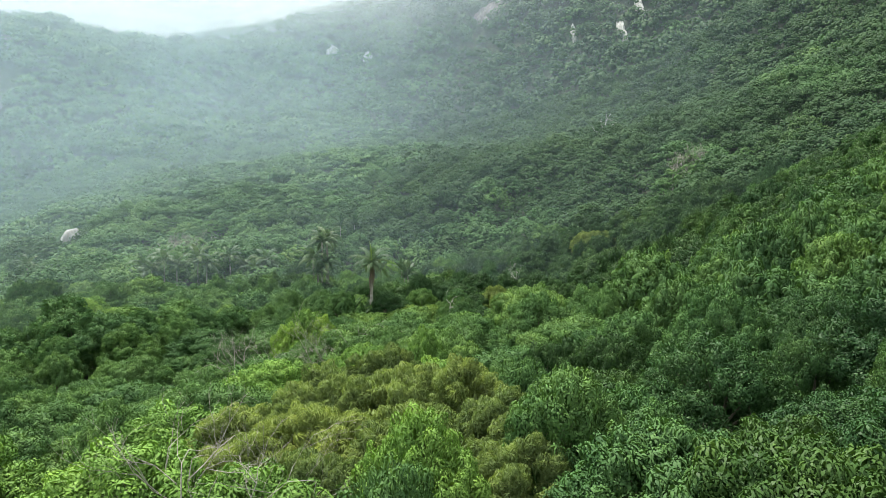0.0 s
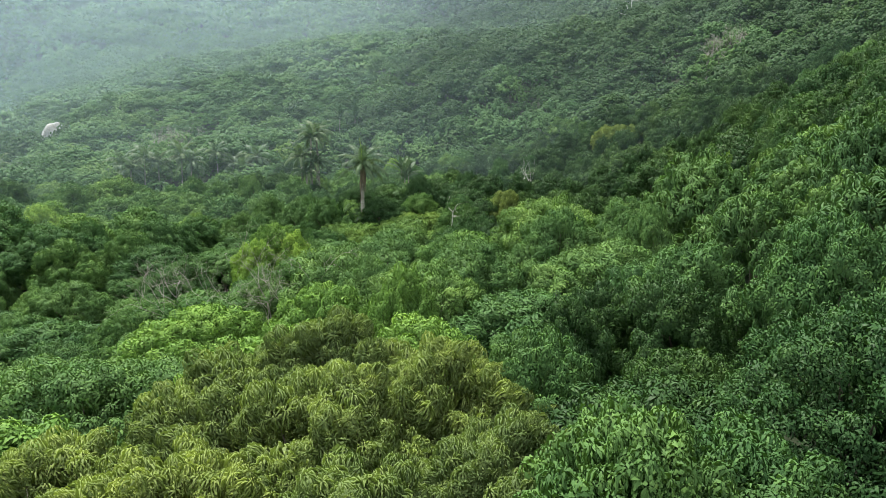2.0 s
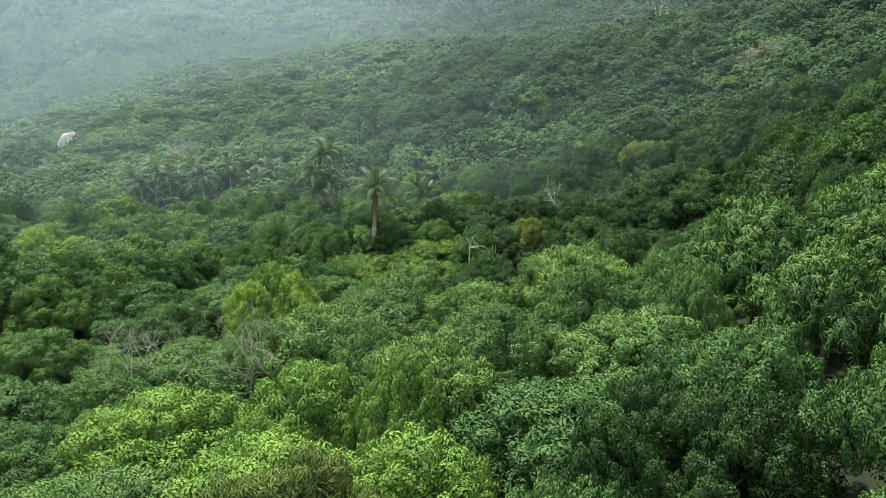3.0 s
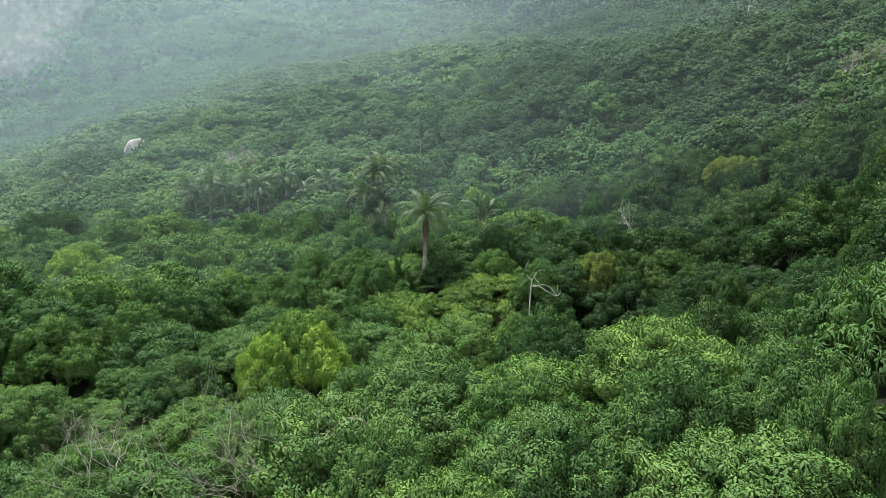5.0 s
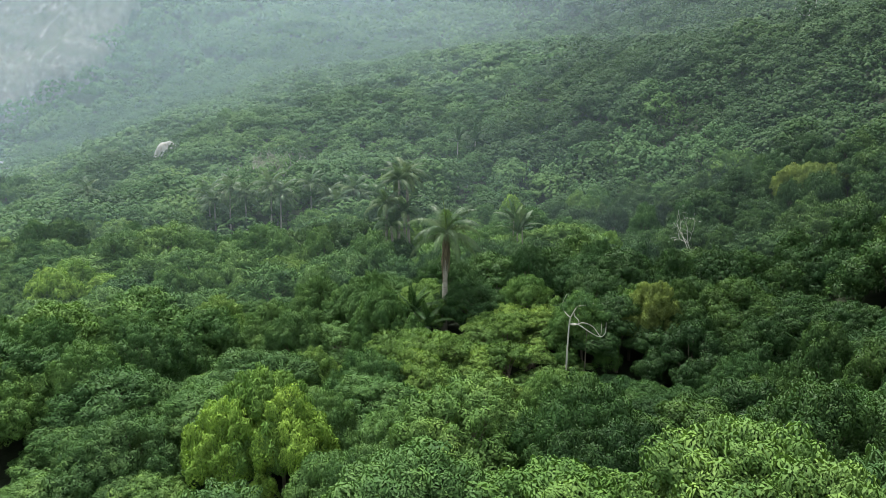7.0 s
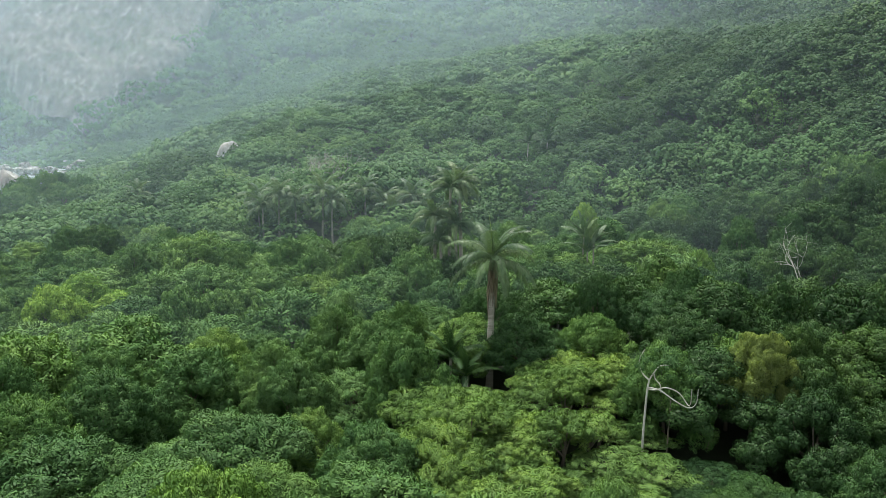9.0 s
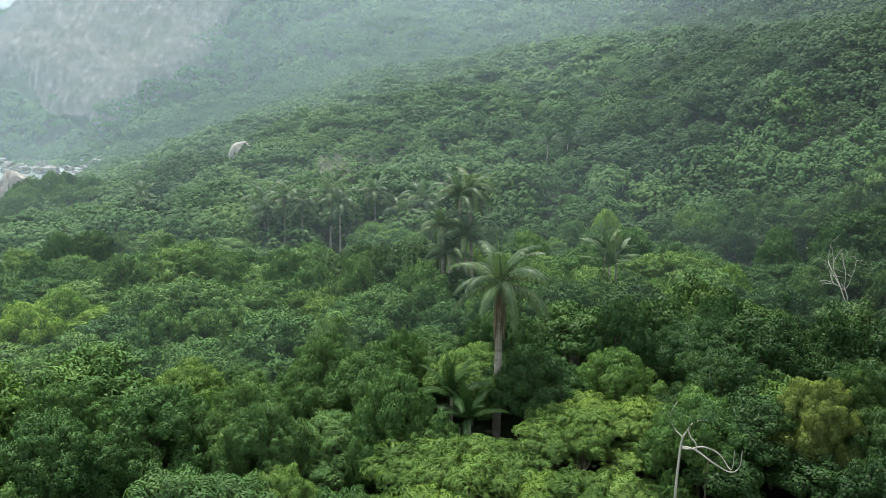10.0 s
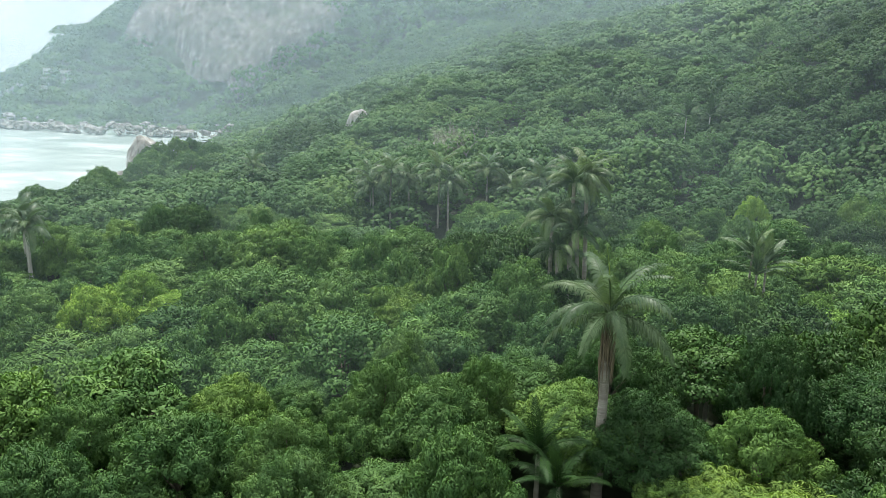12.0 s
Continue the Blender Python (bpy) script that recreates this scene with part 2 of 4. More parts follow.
# ---- mesh helpers ----
def mesh_np(name, verts, faces, mat, tint=None, smooth=False, normals=None):
    """A mesh from an (n, 3) array of corners and an (m, k) array of faces."""
    verts, faces = np.asarray(verts, np.float32), np.asarray(faces, np.int32)
    me = bpy.data.meshes.new(name)
    m, k = faces.shape
    me.vertices.add(len(verts))
    me.vertices.foreach_set("co", verts.ravel())
    me.loops.add(m * k)
    me.loops.foreach_set("vertex_index", faces.ravel())
    me.polygons.add(m)
    me.polygons.foreach_set("loop_start", np.arange(0, m * k, k, dtype=np.int32))
    if smooth:
        me.polygons.foreach_set("use_smooth", np.ones(m, bool))
    if tint is not None:
        me.attributes.new("tint", "FLOAT", "POINT").data.foreach_set("value", np.asarray(tint, np.float32))
    me.materials.append(mat)
    me.update(calc_edges=True)
    me.validate()
    if normals is not None:
        me.polygons.foreach_set("use_smooth", np.ones(m, bool))
        me.normals_split_custom_set_from_vertices(np.asarray(normals, np.float32))
    return me


def child(name, mesh, parent, m=None, label=""):
    ob = new(name, mesh)
    ob.parent = parent
    if m is not None:
        ob.matrix_basis = m
    return tagged(ob, label)


def tube(path, radii, sides=6):
    """Corners and quads of a tapered tube along a list of points."""
    path = np.asarray(path, float)
    d = np.gradient(path, axis=0)
    d /= np.linalg.norm(d, axis=1)[:, None] + 1e-9
    ref = np.where(np.abs(d[:, 2:3]) > 0.9, np.array([[1.0, 0, 0]]), np.array([[0, 0, 1.0]]))
    u = np.cross(d, ref)
    u /= np.linalg.norm(u, axis=1)[:, None] + 1e-9
    w = np.cross(d, u)
    a = np.linspace(0, 2 * math.pi, sides, endpoint=False)
    r = np.asarray(radii, float)[:, None, None]
    v = path[:, None] + r * (np.cos(a)[None, :, None] * u[:, None] + np.sin(a)[None, :, None] * w[:, None])
    f = [(i * sides + j, i * sides + (j + 1) % sides, (i + 1) * sides + (j + 1) % sides, (i + 1) * sides + j) for i in range(len(path) - 1) for j in range(sides)]
    return v.reshape(-1, 3), np.array(f)


def join(pieces):
    vs, fs, k = [], [], 0
    for v, f in pieces:
        vs.append(v)
        fs.append(np.asarray(f) + k)
        k += len(v)
    return np.vstack(vs), np.vstack(fs)


# ---- lie of the land: height of the treetops over sea level, at some marked spots (x, y, z) ----
VALLEY = [(5, 35, 11.5), (-20, 40, 8.0), (-5, 20, 10.9), (15, 55, 14.0), (0, 65, 9.9), (0, 0, 7.1), (40, 40, 21.9), (-30, 70, 8.5), (0, 85, 9.3), (20, 85, 8.2), (-40, 0, 5.8), (40, 0, 14.4),
          (50, 85, 27.0), (-5, 110, 9.1), (-50, 95, 7.0), (70, 70, 36.2), (0, -40, 9.5), (30, 135, 16.7), (60, -40, 20.1), (-40, -60, 5.9), (100, 100, 44.1), (120, 60, 52.2), (-50, 155, 11.0),
          (120, 0, 40.3), (70, 150, 34.7), (-85, 145, 9.3), (-125, 100, -0.6), (-115, -40, -1.0), (-5, 180, 15.5), (-150, 60, -5.6), (-55, 138, 5.2), (-30, 138, 7.0),
          (-25, 69, 5.9), (-29, 66, 5.5), (-41, 87, 6.7), (-27, 78, 7.6), (-40, 115, 8.0), (-65, 134, 7.9), (-62, 116, 7.2), (12, 86, 6.0), (7, 92, 9.6), (15, 122, 8.6), (-9, 173, 11.5), (15, 175, 21.0), (-77, 171, 12.5), (3, 69, 8.8), (10, 47, 12.0)]
MOUNTAIN = [(-50, 210, 23.9), (90, 195, 55.8), (-10, 225, 28.0), (9, 216, 36.0), (-4, 250, 40.0), (-170, 120, -6.1), (-145, 160, -1.2), (-180, -50, -8.0), (-95, 220, 25.3), (200, 0, 89.8), (60, 265, 49.7), (-210, 200, -5.4),
            (-35, 305, 49.3), (250, 150, 130.0), (140, 290, 91.0), (-100, 315, 43.1), (-300, 100, -12.4), (-155, 340, 41.4), (195, 325, 154.9), (-300, 220, -3.1), (135, 410, 127.5), (-280, 320, 8.1),
            (5, 450, 89.0), (-380, 265, 0.4), (-140, 460, 93.0), (165, 515, 221.0), (-80, 555, 151.9), (-290, 480, 158), (-190, 600, 176), (-140, 600, 186), (-100, 590, 194), (100, 590, 247.9), (-490, 330, 27.0), (-480, 455, 90.7)]
BEYOND = [(-560, 330, -15), (-575, 400, -5), (-590, 500, 10), (-300, 600, 140), (-230, 690, 145), (-150, 740, 185), (0, 760, 235), (120, 720, 235)]
SPOT = np.array(VALLEY + MOUNTAIN + BEYOND, float)


def bend(r):
    return r * r * np.log(np.maximum(r, 1e-9))


def _solve_land():
    c, n = SPOT[:, :2] / 100, len(SPOT)
    k = bend(np.linalg.norm(c[:, None] - c[None], axis=2)) + np.eye(n) * 1e-3
    q = np.c_[np.ones(n), c]
    return np.linalg.solve(np.block([[k, q], [q.T, np.zeros((3, 3))]]), np.r_[SPOT[:, 2], 0, 0, 0])


LAND = _solve_land()


def canopy(x, y):
    """Smooth height of the treetops, from the marked spots; level beyond their outermost."""
    p = np.c_[np.clip(np.ravel(x), -620, 300), np.clip(np.ravel(y), -60, 780)] / 100
    z = np.empty(len(p))
    for i in range(0, len(p), 20000):
        s = p[i:i + 20000]
        r = np.linalg.norm(s[:, None] - SPOT[None, :, :2] / 100, axis=2)
        z[i:i + 20000] = bend(r) @ LAND[:-3] + np.c_[np.ones(len(s)), s] @ LAND[-3:]
    return z


def ground(x, y):
    c = canopy(x, y)
    return c - 8.0 * (1 - np.exp(-np.maximum(c, 0) / 6.0))


def ground_at(x, y):
    return float(ground([x], [y])[0])


def axis(lo, hi, centre, fine, growth):
    up, s, v = [centre], fine, centre
    while v < hi:
        v += s
        s *= growth
        up.append(v)
    down, s, v = [], fine, centre
    while v > lo:
        v -= s
        s *= growth
        down.append(v)
    return np.array(down[::-1] + up)


gx, gy = axis(-2500, 2500, -20, 3.0, 1.035), axis(-2500, 2500, 80, 3.0, 1.035)
X, Y = np.meshgrid(gx, gy)
gz = ground(X, Y)
v = np.c_[X.ravel(), Y.ravel(), gz]
nx = len(gx)
ii = (np.arange(len(gy) - 1)[:, None] * nx + np.arange(nx - 1)[None]).ravel()
tagged(new("ground", mesh_np("ground", v, np.c_[ii, ii + 1, ii + nx + 1, ii + nx], SOIL, smooth=True)), "dark leaf-littered forest floor rising to the mountain", "ground", kind="structure")

sx, sy = axis(-4500, 4500, -250, 6, 1.08), axis(-4500, 4500, 180, 6, 1.08)
X, Y = np.meshgrid(sx, sy)
swell = 0.05 * np.sin(X * 0.11 + Y * 0.19) + 0.2 * np.sin(X * 0.31 - Y * 0.12)
v = np.c_[X.ravel(), Y.ravel(), (swell * np.exp(-np.hypot(X + 250, Y - 180) / 400)).ravel() - 0.3]
nx = len(sx)
ii = (np.arange(len(sy) - 1)[:, None] * nx + np.arange(nx - 1)[None]).ravel()
tagged(new("water", mesh_np("water", v, np.c_[ii, ii + 1, ii + nx + 1, ii + nx], SEA, smooth=True)), "pale green sea with white surf in the bay", "sea", kind="structure")

# ---- trees ----
rng = np.random.default_rng(7)


def puff(rings, width, droop, r):
    """A domed bunch of leaves at a twig's end, of radius 1, overlapping downwards from its top: each leaf two triangles along its midrib."""
    vs, fs = [], []
    up = np.array([0.0, 0.0, 1.0])
    for n, start, end in rings:
        for i in range(n):
            a = 2 * math.pi * (i + r.uniform(-0.4, 0.4)) / n + 1.7 * n
            t0, t1 = math.radians(max(start + r.uniform(-10, 10), 0)), math.radians(end + r.uniform(-18, 18))
            out = np.array([math.cos(a), math.sin(a), 0.0])
            side = np.array([-math.sin(a), math.cos(a), r.uniform(-0.45, 0.45)])
            tm = 0.5 * (t0 + t1)
            swell = r.uniform(0.82, 1.18)
            base = swell * 0.86 * (out * math.sin(t0) + up * math.cos(t0))
            mid = swell * r.uniform(1.0, 1.1) * (out * math.sin(tm) + up * math.cos(tm))
            tip = swell * r.uniform(0.92, 1.16) * (out * math.sin(t1) + up * (math.cos(t1) - droop))
            w = width * r.uniform(0.75, 1.25)
            k = len(vs)
            vs += [base, mid + side * w, tip, mid - side * w]
            fs += [(k, k + 1, k + 2), (k, k + 2, k + 3)]
    return np.array(vs), np.array(fs)


def dome_tuft(points, r):
    """A leaf bunch seen from afar: a ragged little dome of radius 1."""
    vs = [(r.uniform(-0.15, 0.15), r.uniform(-0.15, 0.15), 0.95)]
    for i in range(points):
        a = 2 * math.pi * (i + r.uniform(-0.3, 0.3)) / points
        q, z = (1.15, 0.0) if i % 2 else (0.72, 0.42)
        q *= r.uniform(0.8, 1.2)
        vs.append((q * math.cos(a), q * math.sin(a), z + r.uniform(-0.2, 0.2)))
    return np.array(vs), np.array([(0, 1 + i, 1 + (i + 1) % points) for i in range(points)])


def spread(templates, pos, nrm, scale, r):
    """One copy of a template at each place, its axis along the normal."""
    out_v, out_f, out_n, out_t, k = [], [], [], [], 0
    pick = r.integers(0, len(templates), len(pos))
    for t, (tv, tf) in enumerate(templates):
        sel = np.where(pick == t)[0]
        if not len(sel):
            continue
        z = nrm[sel] / (np.linalg.norm(nrm[sel], axis=1)[:, None] + 1e-9)
        h = r.normal(size=(len(sel), 3))
        x = np.cross(h, z)
        x /= np.linalg.norm(x, axis=1)[:, None] + 1e-9
        y = np.cross(z, x)
        vv = (tv[None, :, 0:1] * x[:, None] + tv[None, :, 1:2] * y[:, None] + tv[None, :, 2:3] * z[:, None]) * scale[sel][:, None, None] + pos[sel][:, None]
        ff = tf[None] + (np.arange(len(sel)) * len(tv))[:, None, None] + k
        out_v.append(vv.reshape(-1, 3))
        out_f.append(ff.reshape(-1, 3))
        dome = vv - (pos[sel] - z * scale[sel][:, None] * 0.16)[:, None]
        dome /= np.linalg.norm(dome, axis=2)[:, :, None] + 1e-9
        out_n.append((dome * 0.7 + z[:, None] * 0.3).reshape(-1, 3))
        out_t.append(np.repeat(r.uniform(0, 1, len(sel)), len(tv)))
        k += len(sel) * len(tv)
    return np.vstack(out_v), np.vstack(out_f), np.vstack(out_n), np.concatenate(out_t)


def leaf_normals(v, f, n, softness):
    """Turns each leaf's faces outwards and blends their normals with those of the mass that they clothe."""
    g = np.cross(v[f[:, 1]] - v[f[:, 0]], v[f[:, 2]] - v[f[:, 0]])
    g /= np.linalg.norm(g, axis=1)[:, None] + 1e-12
    inward = (g * n[f[:, 0]]).sum(1) < 0
    f = f.copy()
    f[inward] = f[inward][:, ::-1]
    g[inward] *= -1
    acc = np.zeros_like(v)
    for k in range(3):
        np.add.at(acc, f[:, k], g)
    acc /= np.linalg.norm(acc, axis=1)[:, None] + 1e-12
    out = n * softness + acc * (1 - softness)
    return f, out / (np.linalg.norm(out, axis=1)[:, None] + 1e-12)


def lumps(n, radius, flat, top, r, size=(0.30, 0.48)):
    """Centres and radii of the rounded masses that make up a crown whose top is at height `top`."""
    c, s = [], []
    for i in range(n):
        a = 2.399963 * i + r.uniform(-0.45, 0.45)
        q = math.sqrt((i + 0.3) / n)
        rad = radius * r.uniform(*size)
        c.append((q * (radius - 0.5 * rad) * math.cos(a), q * (radius - 0.5 * rad) * math.sin(a), top - rad - flat * radius * q * q * r.uniform(0.65, 1.25) - r.uniform(0, 0.12 * radius)))
        s.append(rad)
    return np.array(c), np.array(s)


def apart(p, gap, most):
    """Which of the points to keep, in order, so that no two are nearer than the gap."""
    cells, keep = {}, []
    steps = list(itertools.product((-1, 0, 1), repeat=3))
    for i, (x, y, z) in enumerate(np.floor(p / gap).astype(int).tolist()):
        if len(keep) == most:
            break
        q = p[i]
        if any(((p[j] - q) ** 2).sum() < gap * gap for a, b, e in steps for j in cells.get((x + a, y + b, z + e), ())):
            continue
        cells.setdefault((x, y, z), []).append(i)
        keep.append(i)
    return keep


def on_lumps(c, s, count, squash, r, low, gap, tuft):
    """Places and outward directions on the outer skin of the masses: bunches gathered into tufts with creases between them."""
    flat = np.array([1, 1, squash])
    k = r.choice(len(c), 14 * count, p=s ** 2 / (s ** 2).sum())
    d = r.normal(size=(14 * count, 3))
    d /= np.linalg.norm(d, axis=1)[:, None]
    k, d = k[d[:, 2] > low], d[d[:, 2] > low]
    p = c[k] + d * s[k][:, None] * flat * r.uniform(0.9, 1.02, (len(k), 1))
    o = np.linalg.norm((p[:, None] - c[None]) / flat, axis=2) / s[None]
    o[np.arange(len(k)), k] = 9
    free = o.min(1) > 0.86
    p, d = p[free], d[free]
    heart = apart(p, tuft, 10 ** 6)
    far = np.linalg.norm(p[:, None] - p[heart][None], axis=2)
    own = far.argmin(1)
    edge = far.min(1) / (0.5 * tuft)
    core = p[heart][own] - d[heart][own] * 0.45 * tuft
    p = p + d * (tuft * (0.20 - 0.42 * np.minimum(edge, 1.3) ** 2 + r.uniform(-0.05, 0.05, len(p))))[:, None]
    out = p - core
    d = 0.55 * d + 0.75 * out / (np.linalg.norm(out, axis=1)[:, None] + 1e-9)
    stay = r.uniform(0, 1, len(p)) > 0.75 * (edge > 1.02)
    p, d = p[stay], d[stay]
    keep = apart(p, gap, count)
    return p[keep], d[keep]


def limbs(c, height, girth, r, sides=6):
    pieces = []
    fork = np.array([r.uniform(-0.3, 0.3), r.uniform(-0.3, 0.3), height * 0.42])
    pieces.append(tube([(0, 0, -0.4), fork * (0.5, 0.5, 0.45), fork], [girth * 1.3, girth, girth * 0.85], sides))
    for k in range(min(len(c), 7)):
        m = (fork + c[k]) / 2 + r.normal(size=3) * 0.25
        pieces.append(tube([fork - (0, 0, 0.2), m, c[k]], [girth * 0.6, girth * 0.4, girth * 0.12], max(3, sides - 2)))
    return join(pieces)


# leaf habit: bunch radius, leaf half width and droop over it, then rings of leaves, near and farther off: leaves, start and end in degrees from the bunch's top
HABIT = {
    "broad": (0.225, 0.145, 0.06, ((4, 0, 34), (7, 22, 56), (10, 44, 80), (10, 68, 104)), ((4, 0, 46), (8, 34, 92))),
    "fine": (0.18, 0.075, 0.28, ((6, 0, 34), (9, 22, 58), (11, 46, 84), (11, 72, 122)), ((5, 0, 50), (9, 36, 108))),
    "small": (0.185, 0.15, 0.05, ((4, 0, 36), (7, 24, 62), (9, 52, 92)), ((4, 0, 46), (7, 36, 92))),
    "star": (0.33, 0.11, -0.05, ((6, 5, 42), (9, 8, 66), (8, 30, 95)), ((5, 5, 50), (8, 10, 80))),
    "feather": (0.29, 0.085, 0.05, ((7, 2, 55), (10, 15, 82), (10, 40, 100)), ((6, 5, 65), (9, 20, 95))),
    "wisp": (0.25, 0.085, 0.05, ((6, 0, 36), (9, 10, 66), (8, 30, 95)), ((5, 0, 45), (8, 15, 85))),
}
FAR_RINGS = {"middle": 7, "far": 8, "farthest": 6}


def crown_arrays(habit, radius, flat, top, lump_count, bunches, seed, squash=0.85, low=-0.35, inner=0.22, soft=0.84, size=1.0, rings=None, wide=1.0, masses=(0.30, 0.48), spacing=1.16, tuft=0.24):
    """A crown: rounded masses clothed in bunches of leaves, with a second layer of larger bunches closing it inside."""
    r = np.random.default_rng(seed)
    rad, w, droop, near_rings, _ = HABIT[habit]
    tpl = [dome_tuft(rings, r) if isinstance(rings, int) else puff(rings or near_rings, w * wide, droop, r) for _ in range(7)]
    rad *= size
    c, s = lumps(lump_count, radius, flat, top, r, masses)
    pos, nrm = on_lumps(c, s, bunches, squash, r, low, spacing * rad, tuft * radius)
    scale = rad * r.uniform(0.72, 1.32, len(pos))
    k = r.integers(0, len(c), int(len(pos) * inner))
    d = r.normal(size=(len(k), 3))
    d[:, 2] = np.abs(d[:, 2]) * 0.9 - 0.15
    d /= np.linalg.norm(d, axis=1)[:, None]
    pos = np.vstack([pos, c[k] + d * (s[k] - 1.1 * rad).clip(0)[:, None] * r.uniform(0.62, 0.95, (len(k), 1)) * np.array([1, 1, squash])])
    nrm = np.vstack([nrm, d])
    scale = np.r_[scale, r.uniform(1.3, 1.7, len(k)) * rad]
    mid = np.array([0, 0, top - radius * (0.55 + 0.6 * flat)])
    whole = (pos - mid) / np.array([1, 1, 0.55 + 0.6 * flat])
    whole /= np.linalg.norm(whole, axis=1)[:, None] + 1e-9
    nrm = nrm * 0.62 + whole * 0.25 + np.array([0, 0, 0.36]) + r.normal(size=nrm.shape) * 0.24
    v, f, nv, tone = spread(tpl, pos, nrm, scale, r)
    f, nv = leaf_normals(v, f, nv, soft)
    return v, f, nv, c, tone


TREE_H = 7.0
# kind: habit, leaf colour, radius, flatness, lumps, squash, lowest direction of tufts
KINDS = {
    "broadleaf_tree": ("broad", "deep", 3.7, 0.9, 20, 0.85, -0.5),
    "round_crowned_tree": ("broad", "round", 3.9, 0.9, 20, 0.9, -0.5),
    "leafy_tree": ("broad", "fresh", 3.6, 0.9, 19, 0.90, -0.5),
    "lime_tree": ("broad", "lime", 3.3, 0.85, 16, 0.95, -0.4),
    "olive_bush_tree": ("fine", "olive", 3.2, 0.75, 15, 1.0, -0.5),
    "laurel_tree": ("small", "glossy", 3.6, 0.75, 17, 0.9, -0.45),
    "star_leaf_tree": ("star", "pale", 3.6, 0.65, 15, 0.85, -0.2),
    "feathery_tree": ("feather", "fresh", 4.4, 0.40, 16, 0.5, -0.1),
    "thicket_shrub": ("wisp", "thicket", 2.3, 0.55, 8, 0.9, -0.3),
}
LABELS = {
    "broadleaf_tree": "dense dark green broadleaf tree with tufted leaves",
    "round_crowned_tree": "mid-green rainforest tree with a rounded crown",
    "leafy_tree": "fresh green broadleaf tree with a rounded crown",
    "lime_tree": "bright yellow-green tree with a rounded leafy crown",
    "olive_bush_tree": "olive-yellow bushy tree with narrow drooping leaves",
    "laurel_tree": "dark glossy small-leaved tree with a dense crown",
    "star_leaf_tree": "pale green tree with large star-shaped leaf tufts",
    "feathery_tree": "flat-topped feathery tree with layered green crown",
    "thicket_shrub": "light green wispy shrub in an overgrown clearing",
}
BUNCHES = {"broad": 1250, "fine": 1500, "small": 1500, "star": 560, "feather": 950, "wisp": 480}


def tree_model(kind, near, seed):
    habit, colour, radius, flat, nl, squash, low = KINDS[kind]
    masses = (0.24, 0.40) if habit in ("broad", "small", "fine") else (0.26, 0.42)
    v, f, nv, c, tone = crown_arrays(habit, radius, flat, TREE_H, nl, BUNCHES[habit], seed, squash=squash, low=low if near else max(low, -0.3), rings=None if near else HABIT[habit][4], wide=1.0 if near else 1.4, size=1.0 if near else {"broad": 1.2, "small": 1.3, "fine": 1.3}.get(habit, 1.1), masses=masses)
    tv, tf = limbs(c, TREE_H, 0.14, np.random.default_rng(seed + 99), 6 if near else 4)
    return mesh_np(kind + "_trunk", tv, tf, BARK, smooth=True), mesh_np(kind + "_crown", v, f, LEAF[colour], tone, normals=nv)


MODELS = {(k, near): [tree_model(k, near, 100 * i + 10 * j + near) for j in range(2)] for i, k in enumerate(KINDS) for near in (True, False)}


def plant(kind, x, y, top, wide=1.0, near=True, turn=None, label=""):
    g = ground_at(x, y)
    trunk, crown = MODELS[kind, near][rng.integers(0, len(MODELS[kind, near]))]
    base = tagged(new(kind), label or LABELS[kind], "shrub" if "shrub" in kind else "tree", kind.replace("_", " ") + " group")
    base.empty_display_size = 0.5
    a = rng.uniform(0, 360) if turn is None else turn
    h = max(top - g, 1.6) / TREE_H
    base.matrix_basis = pose(x, y, g, rng.uniform(-3, 3), rng.uniform(-3, 3), a) @ Matrix.Diagonal((wide, wide * rng.uniform(0.9, 1.1), h, 1))
    child("trunk", trunk, base)
    child("crown", crown, base)
    return base


def smooth_noise(x, y, scale, seed):
    return noise.noise(Vector((x / scale, y / scale, seed * 7.3)))


def seen_land(x, y):
    """The fan of land that the flight looks over."""
    right = x < 7 + 0.70 * y
    left = x > -max(0.70 * y + 5, 1.32 * (y - 44), 2.15 * (y - 57))
    return right and left and y > 9


# openings in the woods before rocks, bare trees and the palm grove: x, y, radius
GLADES = [(-47, 139.5, 5.5), (-54, 138, 5), (-50, 147, 5), (-42, 148, 4), (-61, 168, 2), (55, 166.5, 1.5), (-106.5, 199, 3.5), (-138, 166, 6), (-143, 162, 6), (28.6, 136.5, 2.5)]

# places kept free for things planted one by one: x, y, radius
FREE = [(-2.5, 28, 6.8), (-12.6, 64.4, 4.0), (-9.3, 91.7, 1.2), (-4.5, 80.5, 5.8), (-3.2, 85.5, 5.2), (0.9, 84.8, 3.4), (1.8, 79.5, 4.2), (4.2, 81, 3.4), (6.3, 89.5, 2.0), (-9.8, 87.6, 1.2), (-3.5, 76, 4.4), (-8.5, 83, 2.2), (-8.2, 88.8, 2.2), (3.5, 78.5, 2.4), (6.2, 77.2, 3.2), (4.6, 74.5, 2.6)]
PATCHES = [(-46.4, 93.9, 4.5, "lime_tree"), (5.7, 125.6, 2.8, "lime_tree"), (-30, 75, 11, "round_crowned_tree"), (-17.6, 83.5, 2.5, "leafy_tree"), (-20, 88, 7, "leafy_tree"), (-33, 90, 5, "round_crowned_tree"), (-9, 55, 5.5, "leafy_tree"), (9, 52, 4, "leafy_tree"), (-1.5, 39, 5.0, "lime_tree"), (3.5, 34, 3.2, "round_crowned_tree"), (-8, 43, 4.5, "lime_tree"), (0, 48, 5.5, "leafy_tree"), (-18, 38, 9, "leafy_tree"), (-12.5, 24, 4, "lime_tree")]


